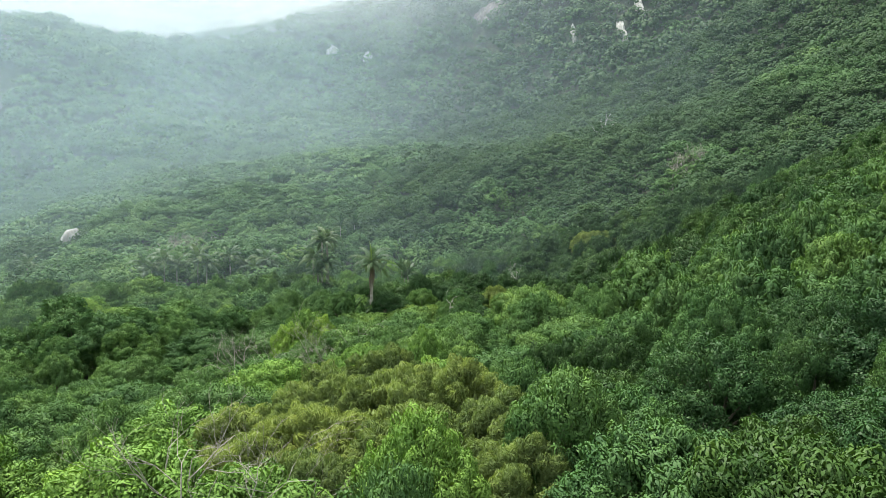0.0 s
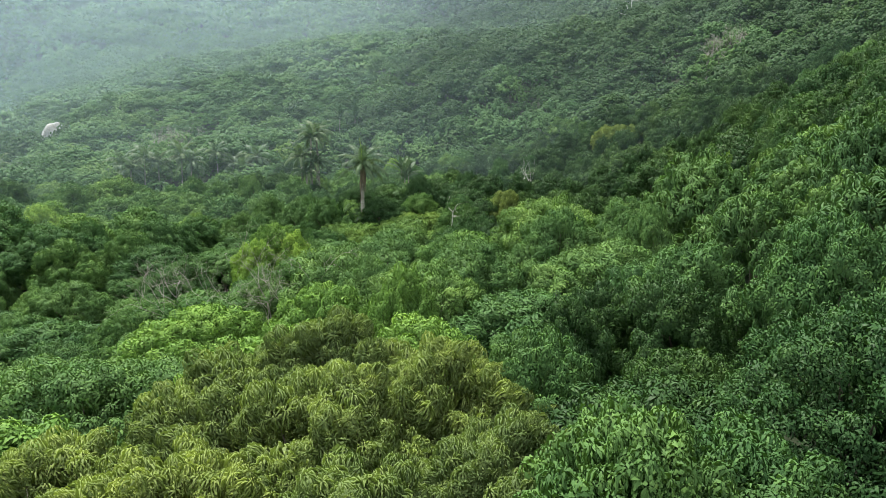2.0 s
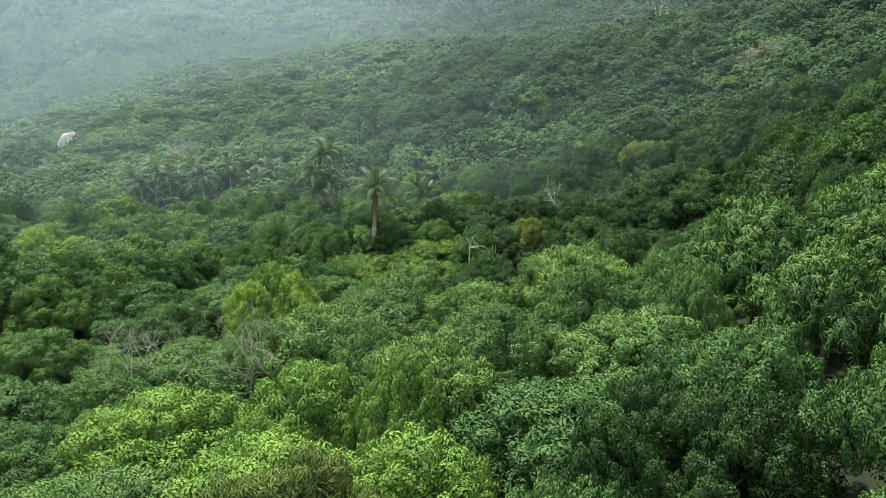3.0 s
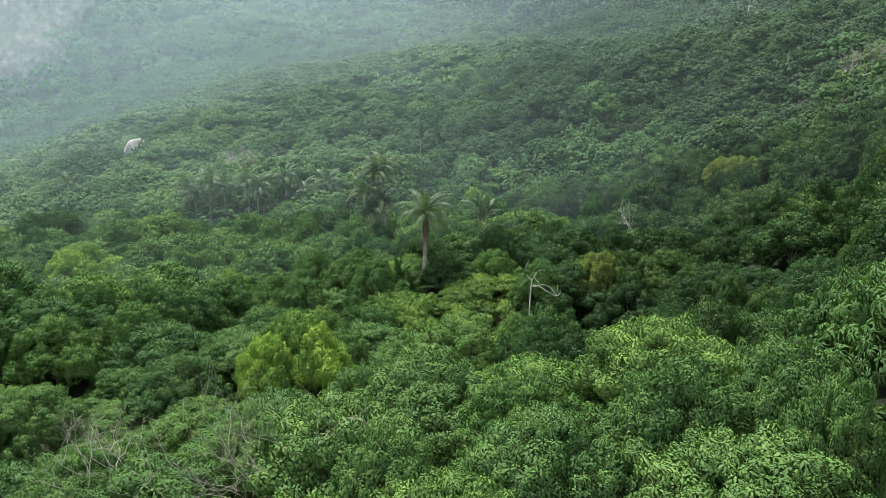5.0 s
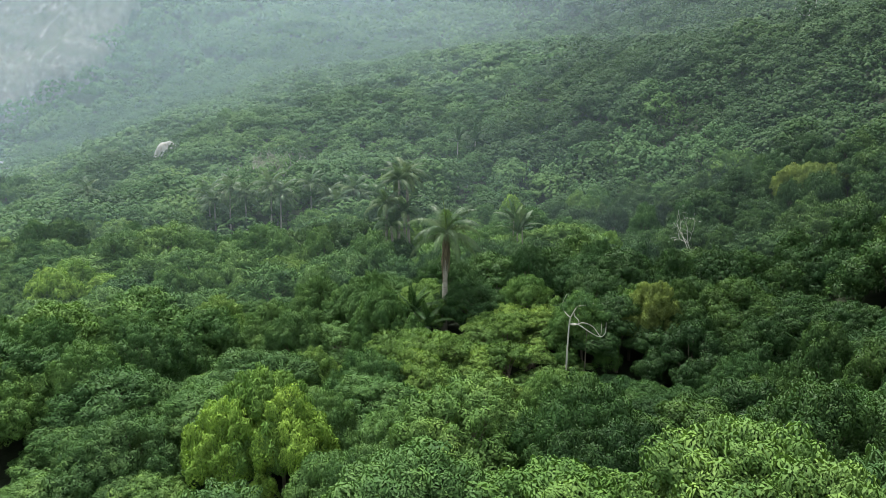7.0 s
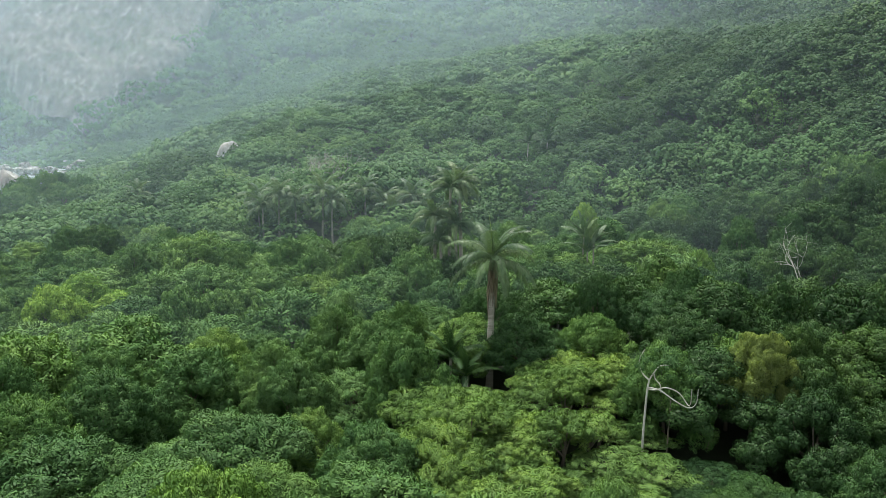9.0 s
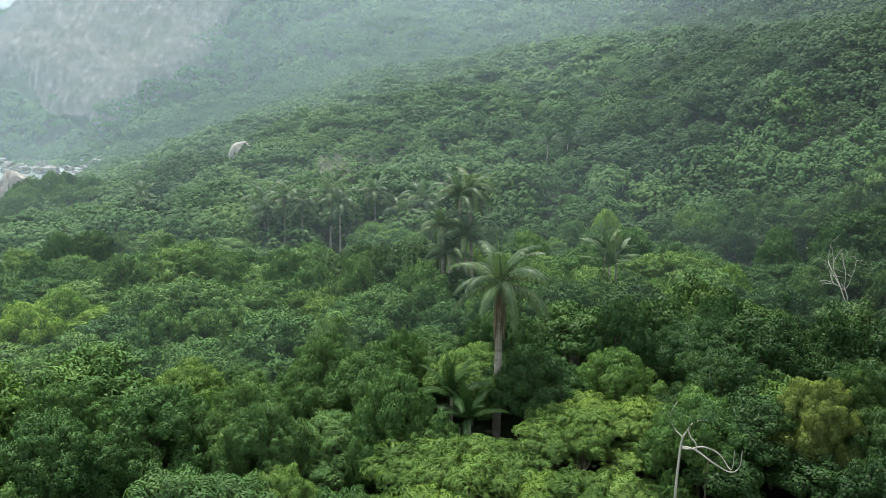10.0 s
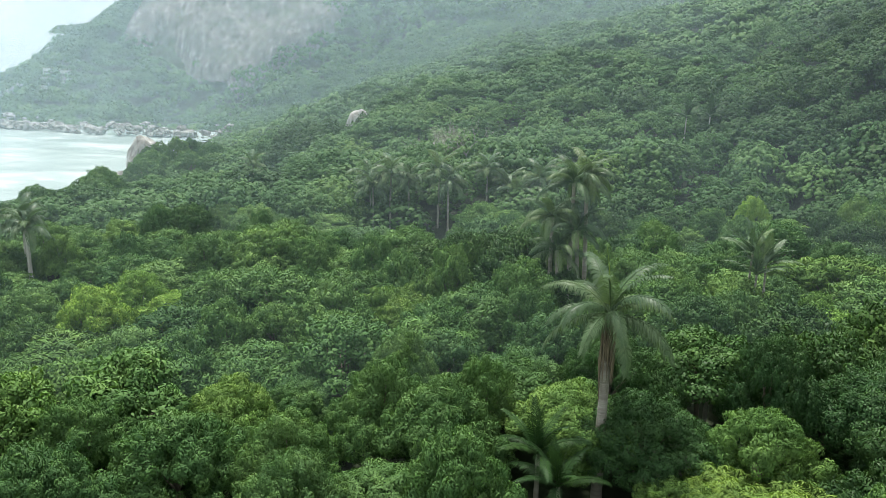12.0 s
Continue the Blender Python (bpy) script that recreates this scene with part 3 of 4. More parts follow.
def kind_at(x, y):
    p = smooth_noise(x, y, 14, 1) + 0.5 * smooth_noise(x, y, 5, 2)
    q = smooth_noise(x, y, 18, 3) + 0.5 * smooth_noise(x, y, 6, 4)
    for a, b, c, k in PATCHES:
        if math.hypot(x - a, y - b) < c:
            return k
    if x < -42 and y > 82:
        return "feathery_tree" if p > 0.25 else ("leafy_tree" if q > -0.3 else "round_crowned_tree")
    if x > 11 and y < 37:
        return "laurel_tree"
    if x > 11 and y < 75 and x + 0.2 * y > 22:
        return "star_leaf_tree" if p > -0.25 else "laurel_tree"
    if x > 2.5 and 62 < y < 150:
        return "laurel_tree" if p > 0.2 else ("broadleaf_tree" if q > -0.4 else "round_crowned_tree")
    if y < 42 and 3 < x <= 11:
        return "laurel_tree" if p > 0.3 else ("round_crowned_tree" if q > 0.3 else "broadleaf_tree")
    if y < 40 and x > 7:
        return "laurel_tree" if p > 0.45 or math.hypot(x - 16, y - 32) < 3.5 else ("round_crowned_tree" if q > 0.2 else "broadleaf_tree")
    if y < 34:
        return "lime_tree" if q > 0.0 and x < 0 else ("leafy_tree" if p > -0.3 else "round_crowned_tree")
    if y < 55:
        return "lime_tree" if q > 0.6 else ("leafy_tree" if p > 0.1 else "round_crowned_tree")
    if p > 0.42:
        return "feathery_tree" if y > 80 else "leafy_tree"
    if q > 0.55:
        return "lime_tree" if y > 75 else "leafy_tree"
    if q < -0.5:
        return "laurel_tree"
    return "leafy_tree" if p > -0.02 else ("round_crowned_tree" if p > -0.3 else "broadleaf_tree")


def relief(x, y, far):
    """Swells and hollows of the canopy from groups of taller and lower trees."""
    return 1.0 * smooth_noise(x, y, 11, 21) + (2.4 * smooth_noise(x, y, 34, 22) + 1.6 * smooth_noise(x, y, 17, 23) if far else 0.5 * smooth_noise(x, y, 24, 22))


def path_distance(x, y):
    return math.hypot(x, y - min(max(y, 0), 63))


def rows_of_spots(x0, x1, y0, y1, s, r):
    j = 0
    y = y0
    while y < y1:
        x = x0 + (j % 2) * s * 0.5
        while x < x1:
            yield x + r.uniform(-0.33, 0.33) * s, y + r.uniform(-0.33, 0.33) * s
            x += s
        y += s * 0.866
        j += 1


NEAR, MID = 38.0, 92.0
spots = []
for x, y in rows_of_spots(-95, 72, 8, 160, 4.9, rng):
    d = path_distance(x, y)
    if d < MID and seen_land(x, y) and not any(math.hypot(x - a, y - b) < c for a, b, c in FREE + GLADES):
        spots.append((x, y, d))
tops = canopy([s[0] for s in spots], [s[1] for s in spots])
for (x, y, d), c in zip(spots, tops):
    if c < 2.0:
        continue
    plant(kind_at(x, y), x, y, c + 0.3 + relief(x, y, False) + rng.normal() * 0.8, rng.choice([0.6, 0.72, 0.84, 0.95, 1.15]) * rng.uniform(0.93, 1.07), d < NEAR)

# ---- far woods: many crowns in one mesh a zone ----
def far_woods(name, label, inner, outer, step, model_sets, radius_of, aside=False):
    vs, fs, ts, ns, k = *({c: [] for c in model_sets} for _ in range(4)), {c: 0 for c in model_sets}
    sp = [(x, y) for x, y in rows_of_spots(-560, 300, -110 if aside else 20, 110 if aside else 700, step, rng) if inner <= path_distance(x, y) < outer and seen_land(x, y) != aside]
    top = canopy([s[0] for s in sp], [s[1] for s in sp])
    for (x, y), c in zip(sp, top):
        if c < 2.2 or bare(x, y):
            continue
        # greens paler left, darker right: the hillside's light and shade put into colour
        p = smooth_noise(x, y, 30, 5) + 0.6 * smooth_noise(x, y, 9, 6) - min(max((x + 25) / 45, -0.45), 0.8)
        colour = "pale" if p > 0.40 else ("fresh" if p > 0.16 else ("round" if p > -0.16 else "deep"))
        models = model_sets[colour]
        v, f, nv = models[rng.integers(0, len(models))]
        a, s = rng.uniform(0, 6.283), radius_of * min(1.45, max(0.6, math.exp(rng.normal() * 0.28)))
        c = c + relief(x, y, True) * radius_of / 4.5
        ca, sa = math.cos(a) * s, math.sin(a) * s
        w = np.c_[v[:, 0] * ca - v[:, 1] * sa + x, v[:, 0] * sa + v[:, 1] * ca + y, v[:, 2] * s * rng.uniform(0.8, 1.2) + c + rng.normal() * 0.2 * radius_of + 0.25 * (s - radius_of)]
        vs[colour].append(w)
        ns[colour].append(np.c_[nv[:, 0] * math.cos(a) - nv[:, 1] * math.sin(a), nv[:, 0] * math.sin(a) + nv[:, 1] * math.cos(a), nv[:, 2]])
        fs[colour].append(f + k[colour])
        ts[colour].append(np.full(len(w), np.clip(0.45 + 0.35 * smooth_noise(x, y, 60, 8) + rng.normal() * 0.2, 0, 1)))
        k[colour] += len(w)
    for c in model_sets:
        if vs[c]:
            tagged(new(name, mesh_np(name, np.vstack(vs[c]), np.vstack(fs[c]), LEAF_FAR[c], np.concatenate(ts[c]), normals=np.vstack(ns[c]))), label + {"deep": ", dark green crowns", "round": ", rounded green crowns", "fresh": ", fresh green crowns", "pale": ", pale green crowns"}[c], "forest", kind="stuff")


# bare rock on the mountain: x, y, radius across, radius uphill
CLIFFS = [(-338, 404, 84, 66)]
SLABS = [(-441, 305, 6, 6), (114, 455, 2.0, 13), (128, 467, 2.2, 10), (87, 479, 1.8, 7), (36, 548, 12, 9), (-86, 560, 5, 4), (-58, 553, 4, 3)]


def bare(x, y):
    return any(((x - a) / c) ** 2 + ((y - b) / d) ** 2 < 0.9 + 0.35 * smooth_noise(x, y, 22, 31) for a, b, c, d in CLIFFS + SLABS) or any(math.hypot(x - a, y - b) < c for a, b, c in GLADES)




def far_model(habit, seed, lump_count, bunches, size, rings, flat):
    v, f, nv, c, tone = crown_arrays(habit, 1.0, flat, 0.0, lump_count, bunches, seed, squash=0.42 if habit == "feather" else 0.85, low=-0.1, inner=0.15, soft=0.93, size=size / HABIT[habit][0], rings=FAR_RINGS[rings], wide=1.6, masses=(0.24, 0.42))
    return v, f, nv


def far_set(seed, lump_count, bunches, size, rings, number=5):
    return {c: [far_model("feather" if c == "pale" else "broad", seed + 10 * j + i, lump_count, bunches, size, rings, 0.45 if c == "pale" else 0.85) for i in range(number)] for j, c in enumerate(("deep", "round", "fresh", "pale"))}


MIDFAR, FAR, FARTHEST = far_set(900, 18, 430, 0.060, "middle"), far_set(950, 13, 120, 0.108, "far"), far_set(990, 9, 46, 0.17, "farthest")
far_woods("valley_forest", "closed rainforest on the valley slope", MID, 190, 6.2, MIDFAR, 4.8)
far_woods("hillside_forest", "closed rainforest on the hillside", 190, 360, 6.8, FAR, 5.2)
far_woods("mountain_forest", "misty rainforest on the mountain flank", 360, 720, 9.6, FARTHEST, 7.6)

far_woods("surrounding_forest", "closed rainforest round the flight path", 0, 105, 6.4, FAR, 4.9, aside=True)

# ---- olive bush mound in the foreground ----
for x, y, t, w in ((-1, 24.5, 11.2, 1.0), (-4.5, 25.5, 11.0, 1.0), (-7, 24, 10.3, 0.85), (2.0, 26.5, 11.3, 0.9), (-2, 28.5, 11.9, 1.0), (2.6, 23, 10.8, 0.8), (-4, 22, 10.4, 0.9), (-7.6, 27.5, 10.4, 0.9), (-5, 30, 11.5, 1.0), (0.6, 31, 11.7, 0.95), (-2.6, 33, 11.8, 0.95)):
    plant("olive_bush_tree", x, y, t, w)
for x, y, t, w in ((6.3, 89.5, 9.8, 0.8), (5.2, 91.2, 9.0, 0.7)):
    plant("star_leaf_tree" if w < 0.75 else "olive_bush_tree", x, y, t, w)
for x, y, t, w in ((6.2, 77.2, 5.6, 0.7), (4.6, 74.8, 5.4, 0.6), (5.0, 79.6, 5.2, 0.6), (3.2, 77.4, 5.0, 0.55), (7.6, 79.0, 5.8, 0.7), (3.4, 80.6, 4.8, 0.5), (2.6, 75.0, 5.4, 0.55), (7.6, 75.6, 5.8, 0.65), (1.4, 74.0, 5.6, 0.6), (3.2, 72.6, 5.8, 0.6), (5.6, 72.2, 6.0, 0.65), (8.8, 77.2, 6.0, 0.65), (4.0, 83.0, 4.8, 0.6), (6.0, 82.0, 5.0, 0.6)):
    plant("laurel_tree", x, y, t, w)
for x, y, t, w in ((-12.6, 67, 9.8, 0.85), (-13.8, 65.8, 8.8, 0.7), (-11.4, 66.0, 8.9, 0.65)):
    plant("lime_tree", x, y, t, w)
for i, (x, y) in enumerate(rows_of_spots(-13, 2.5, 72, 93, 2.0, rng)):
    if (math.hypot(x + 4.5, y - 80.5) < 6.4 or math.hypot(x + 3.2, y - 85.5) < 5.4 or math.hypot(x + 3.5, y - 76.5) < 4.4) and math.hypot(x + 9.5, y - 88) > 1.6 and math.hypot(x - 0.9, y - 84.2) > 1.7:
        plant("thicket_shrub", x, y, 6.9 + 2.6 * smooth_noise(x, y, 3.5, 9) - 0.06 * (x + 4) - 0.5 * max(0.0, x + 4.5) + rng.normal() * 0.35, rng.uniform(0.6, 1.0))


# ---- palms ----
def frond_arrays(length, rise, bend, leaflets, leaf_len, leaf_w, hang, seed):
    """A feather frond whose midrib starts at an angle and bends over; its leaflets hang from it on both sides."""
    r = np.random.default_rng(seed)
    n = 12
    t = np.linspace(0, 1, n)
    ang = np.radians(rise - bend * t ** 1.25)
    step = np.c_[np.cos(ang), np.zeros(n), np.sin(ang)] * length / (n - 1)
    spine = np.vstack([np.zeros(3), np.cumsum(step[:-1], axis=0)])
    rv, rf = tube(spine, 0.04 * (1.05 - t) + 0.006, 4)
    tri = np.vstack([rf[:, [0, 1, 2]], rf[:, [0, 2, 3]]])
    vs, fs = [], []
    for i in range(leaflets):
        q = 0.13 + 0.87 * i / (leaflets - 1)
        p = np.array([np.interp(q, t, spine[:, k]) for k in range(3)])
        a = np.interp(q, t, ang)
        along = np.array([math.cos(a), 0, math.sin(a)])
        L = leaf_len * (0.42 + 0.72 * math.sin(math.pi * min(q, 0.96) ** 0.75))
        for side in (-1, 1):
            M = L * r.uniform(0.8, 1.15)
            d = along * (0.35 + 0.75 * q) + np.array([0, side * 1.0, 0.25 * r.uniform(0, 1)])
            d /= np.linalg.norm(d)
            mid = p + d * M * 0.5 - np.array([0, 0, 0.12 * hang * M])
            tip = p + d * M * (1 - 0.35 * hang) - np.array([0, 0, hang * M * r.uniform(0.6, 1.0)])
            wv = along * leaf_w
            k = len(vs)
            vs += [p - wv * 0.6, p + wv * 0.6, mid + wv, tip, mid - wv]
            fs += [(k, k + 1, k + 2), (k, k + 2, k + 4), (k + 4, k + 2, k + 3)]
    return join([(rv, tri), (np.array(vs), np.array(fs))])


def frond_set(length, tiers, leaflets, leaf_len, leaf_w, seed, mat=FROND):
    return [mesh_np("frond", *frond_arrays(length, rise, bend, leaflets, leaf_len, leaf_w, hang, seed + i), mat) for i, (rise, bend, hang) in enumerate(tiers)]


FRONDS = frond_set(3.3, ((70, 80, 0.55), (60, 96, 0.7), (46, 104, 0.85), (28, 98, 0.95), (10, 86, 0.95), (-8, 70, 0.95)), 50, 0.66, 0.027, 40)
SPEAR = mesh_np("frond", *frond_arrays(2.9, 88, 10, 40, 0.5, 0.035, 0.15, 55), FROND_YOUNG)
FAN = frond_set(2.5, ((84, 30, 0.1), (68, 42, 0.15), (50, 50, 0.2), (34, 52, 0.3)), 24, 0.5, 0.05, 60)
YOUNG = frond_set(3.0, ((86, 25, 0.2), (66, 50, 0.35), (44, 60, 0.45), (22, 52, 0.5)), 34, 0.62, 0.034, 66, LEAF["deep"])
FAR_FRONDS = frond_set(2.9, ((76, 70, 0.5), (52, 92, 0.7), (28, 92, 0.85), (4, 80, 0.9)), 24, 0.8, 0.05, 70)


def palm(x, y, crown_z, fronds, count, scale, girth, label, name="palm_tree", spear=False, skirt=False, bark=None, group="palms in the valley"):
    g = ground_at(x, y)
    base = tagged(new(name), label, "palm", group)
    base.empty_display_size = 0.5
    base.matrix_basis = pose(x, y, g)
    H = crown_z - g
    lean = rng.uniform(-0.25, 0.25, 2)
    zz = np.linspace(-0.4, H, 12)
    path = np.c_[lean[0] * (zz / H) ** 2, lean[1] * (zz / H) ** 2, zz]
    rad = girth * (1.15 - 0.35 * np.clip(zz / H, 0, 1)) * (1 + 0.05 * np.sin(zz * 5))
    child("trunk", mesh_np("palm_trunk", *tube(path, rad, 10), bark or PALM_BARK, smooth=True), base)
    head = path[-1]
    for i in range(count):
        a = 360 * (i * 0.381966) + rng.uniform(-14, 14)
        m = fronds[min(len(fronds) - 1, int(i / count * len(fronds)))]
        k = scale * rng.uniform(0.88, 1.1)
        child("frond", m, base, pose(*head, 0, 0, a) @ pose(0, 0, 0, rng.uniform(-9, 9), rng.uniform(-7, 7), 0) @ Matrix.Diagonal((k, k, k, 1)))
    if spear:
        child("spear_frond", SPEAR, base, pose(*head, 0, 0, 200), "bright yellow-green upright young frond")
    if skirt:
        pcs = []
        for i in range(26):
            a, z0, L = rng.uniform(0, 6.283), H - rng.uniform(0.2, 1.3), rng.uniform(1.2, 2.9)
            d = np.array([math.cos(a), math.sin(a), 0])
            b = head * (1, 1, 0) * 0.8
            pcs.append(tube([b + d * girth * 0.9 + (0, 0, z0), b + d * (girth + 0.09) + (0, 0, z0 - L * 0.4), b + d * (girth + 0.05) + (0, 0, z0 - L)], [0.04, 0.06, 0.015], 4))
        child("dry_skirt", mesh_np("dry_skirt", *join(pcs), DRY_FROND), base, label="brown dry leaf sheaths hanging down the trunk")
    return base


palm(-9.3, 91.7, 12.4, FRONDS, 19, 1.0, 0.22, "tall palm with arching fronds and a brown dry skirt", spear=True, skirt=True)
for x, y, z, s in ((-19.8, 115.5, 14.6, 1.0), (-20.9, 114.2, 12.0, 0.9), (-18.8, 116.5, 15.0, 1.0), (-18.6, 114.2, 11.2, 0.9), (-19.8, 113.4, 9.6, 0.85)):
    palm(x, y, z, FRONDS, 15, s, 0.17, "tall palm in a tight clump with drooping fronds")
for x, y, z in ((-5.8, 118.8, 9.2), (-7.1, 119.6, 9.8), (-6.4, 117.6, 8.6)):
    palm(x, y, z, FAN, 10, 1.0, 0.09, "slender palm with stiff broad leaflets")
for x, y, z in ((-58.5, 142.4, 8.0), (-54.6, 145.5, 9.0), (-51.2, 147.8, 10.2), (-48.9, 146.6, 9.2), (-45.3, 151.2, 10.6), (-42.4, 152.0, 8.4), (-38.5, 153.7, 9.3), (-56.6, 143.8, 9.8), (-61.5, 146, 8.6), (-40.3, 150.5, 7.4)):
    palm(x, y, z, FAR_FRONDS, 16, rng.uniform(1.15, 1.45), 0.14, "slim palm with a grey trunk in a palm grove", group="palm grove")
palm(-86.8, 148.0, 8.8, FAR_FRONDS, 14, 1.1, 0.2, "coconut palm rising from the coastal wood")
for x, y, z in ((-66.6, 99.2, 8.4), (-69.5, 100.5, 8.9), (-71.5, 98.5, 8.2)):
    palm(x, y, z, FAR_FRONDS, 14, 1.0, 0.18, "palm with a pale trunk near the beach", bark=PALE_BARK, group="palms by the beach")
for x, y, z, s in ((-9.9, 88.6, 5.6, 0.75), (-11.2, 89.2, 6.4, 0.8), (-6.4, 100.8, 7.4, 0.7), (-27.5, 190.0, 17.0, 1.2), (-24.0, 192.0, 17.2, 1.2)):
    palm(x, y, z, YOUNG, 11, s, 0.11, "young palm with long fronds among the trees", name="young_palm", group="young palms")


# ---- bare and dead trees ----
def branching(start, direction, length, girth, depth, r, pieces, twist=0.5):
    d = np.array(direction, float)
    d /= np.linalg.norm(d)
    p, pts = np.array(start, float), [np.array(start, float)]
    for _ in range(3):
        d = d + r.normal(size=3) * twist * 0.35
        d /= np.linalg.norm(d)
        p = p + d * length / 3
        pts.append(p.copy())
    pieces.append(tube(pts, np.linspace(girth, girth * 0.6, 4), 5 if girth > 0.05 else 3))
    if depth:
        for _ in range(r.integers(2, 4)):
            nd = d + r.normal(size=3) * 0.6 + np.array([0, 0, 0.15])
            branching(pts[r.integers(2, 4)], nd, length * r.uniform(0.55, 0.8), girth * 0.55, depth - 1, r, pieces, twist)


def bare_tree(x, y, height, girth, depth, mat, label, seed, name="bare_tree", stems=1, top=None):
    r = np.random.default_rng(seed)
    g = ground_at(x, y)
    base = tagged(new(name), label, "tree", "bare trees")
    base.empty_display_size = 0.5
    base.matrix_basis = pose(x, y, g)
    pcs = [tube([(0, 0, -0.4), (0.05, 0, height * 0.25), (0, 0.05, height * 0.5)], [girth * 1.2, girth, girth * 0.9], 7)]
    child("trunk", mesh_np("bare_trunk", *join(pcs), mat, smooth=True), base)
    for s in range(stems):
        pcs = []
        a = r.uniform(0, 6.283)
        branching((0, 0.05, height * 0.48), (math.cos(a) * 0.7, math.sin(a) * 0.7, 1.0), height * 0.3, girth * 0.7, depth, r, pcs)
        child("limb", mesh_np("bare_limb", *join(pcs), mat, smooth=True), base)
    return base


def bent(pts, n=5):
    """A smooth curve through the points."""
    p = np.asarray(pts, float)
    q = np.vstack([2 * p[0] - p[1], p, 2 * p[-1] - p[-2]])
    out = []
    for i in range(1, len(q) - 2):
        for t in np.linspace(0, 1, n, endpoint=False):
            a, b, c, d = q[i - 1:i + 3]
            out.append(0.5 * (2 * b + (c - a) * t + (2 * a - 5 * b + 4 * c - d) * t ** 2 + (3 * b - a - 3 * c + d) * t ** 3))
    return np.vstack(out + [p[-1]])


def snag(x, y):
    """The white forked snag with long drooping limbs."""
    g = ground_at(x, y)
    base = tagged(new("forked_snag"), "white bare forked trunk with looping limbs over a thicket", "tree", "bare trees")
    base.empty_display_size = 0.5
    base.matrix_basis = pose(x, y, g, 0, 0, 0)
    H = 8.0 - g
    child("trunk", mesh_np("snag_trunk", *tube(bent([(-0.17, 0, -0.4), (-0.14, 0, H * 0.5), (-0.07, 0, H - 0.65), (0, 0, H)], 4), np.linspace(0.065, 0.042, 13), 8), PALE_BARK, smooth=True), base)
    for pts in ([(0, 0, H), (-0.3, 0.05, H + 0.25), (-0.5, 0.1, H + 0.57), (-0.54, 0.1, H + 1.0), (-0.31, 0, H + 1.6)],
                [(0, 0, H), (0.21, 0, H + 0.43), (0.47, 0.1, H + 0.76), (1.0, 0.1, H + 0.9), (1.5, 0.1, H + 1.04)],
                [(0.2, 0, H + 0.4), (0.3, -0.05, H + 0.1), (0.54, -0.1, H - 0.14), (0.6, -0.1, H - 0.55)],
                [(-0.02, 0, H - 0.4), (0.57, -0.15, H - 0.43), (1.28, -0.2, H - 0.85), (1.99, -0.1, H - 1.2), (2.34, 0, H - 0.92), (2.39, 0.05, H - 0.21)],
                [(-0.02, 0, H - 0.5), (0.35, 0.1, H - 0.52), (0.85, 0.15, H - 0.36), (1.5, 0.15, H - 0.57), (2.02, 0, H - 1.13), (2.09, -0.05, H - 0.21)]):
        pts = bent(pts)
        child("limb", mesh_np("snag_limb", *tube(pts, np.linspace(0.038, 0.02, len(pts)), 6), PALE_BARK, smooth=True), base)
    child("second_stem", mesh_np("snag_stem", *tube([(1.05, 0.8, -0.4), (1.1, 0.8, H * 0.6), (1.12, 0.8, H - 1.1)], [0.045, 0.04, 0.03], 6), BARK, smooth=True), base)
    for i, (px, pz, rad) in enumerate(((0.8, 1.5, 1.35), (2.25, 0.15, 0.42))):
        v, f, nv, c, tone = crown_arrays("broad", rad, 0.4, 0.0, 6, 70 if i == 0 else 9, 400 + i, size=0.75, inner=0)
        child("leaves", mesh_np("snag_leaves", v + np.array([px, 0, H + pz + 0.35]), f, LEAF["pale"], tone, normals=nv), base, label="sparse pale green leaves on the limbs")


for x, y in ((27.0, 136.0), (29.5, 137.5), (31.5, 135.5), (28.5, 134.0), (30.5, 139.0)):
    plant("olive_bush_tree", x, y, 16.4, 0.8, False)
snag(0.9, 84.8)
bare_tree(-8.0, 20.0, 8.0, 0.06, 4, TWIG, "leafless grey bush with thin dry twigs", 3, "bare_shrub", 4)
bare_tree(-6.0, 18.6, 7.6, 0.05, 4, TWIG, "leafless grey bush with thin dry twigs", 4, "bare_shrub", 3)
for i, (x, y) in enumerate(((-7.4, 50.4), (-6.0, 51.5), (-12.5, 49.8), (-13.8, 50.6), (-9.2, 51.0))):
    bare_tree(x, y, 7.5, 0.05, 4, TWIG, "leafless twiggy grey tree poking through the canopy", 10 + i, "bare_tree", 3)
for i, (x, y, h) in enumerate(((53.5, 166.0, 8.0), (56.5, 167.0, 7.8), (59.0, 166.5, 8.0), (-61.5, 168.0, 9.0), (-58.5, 169.0, 8.6), (-64.5, 169.5, 8.8))):
    bare_tree(x, y, h, 0.12, 5, TWIG, "leafless grey-brown tree with a wide twiggy crown", 30 + i, "bare_tree", 5)
bare_tree(53.9, 244.0, 13.0, 0.28, 3, PALE_BARK, "tall pale dead trunk standing above the canopy", 41, "bare_tree", 2)
bare_tree(12.7, 118.6, 9.0, 0.07, 3, PALE_BARK, "thin pale dead trunk among dark trees", 42, "bare_tree", 2)


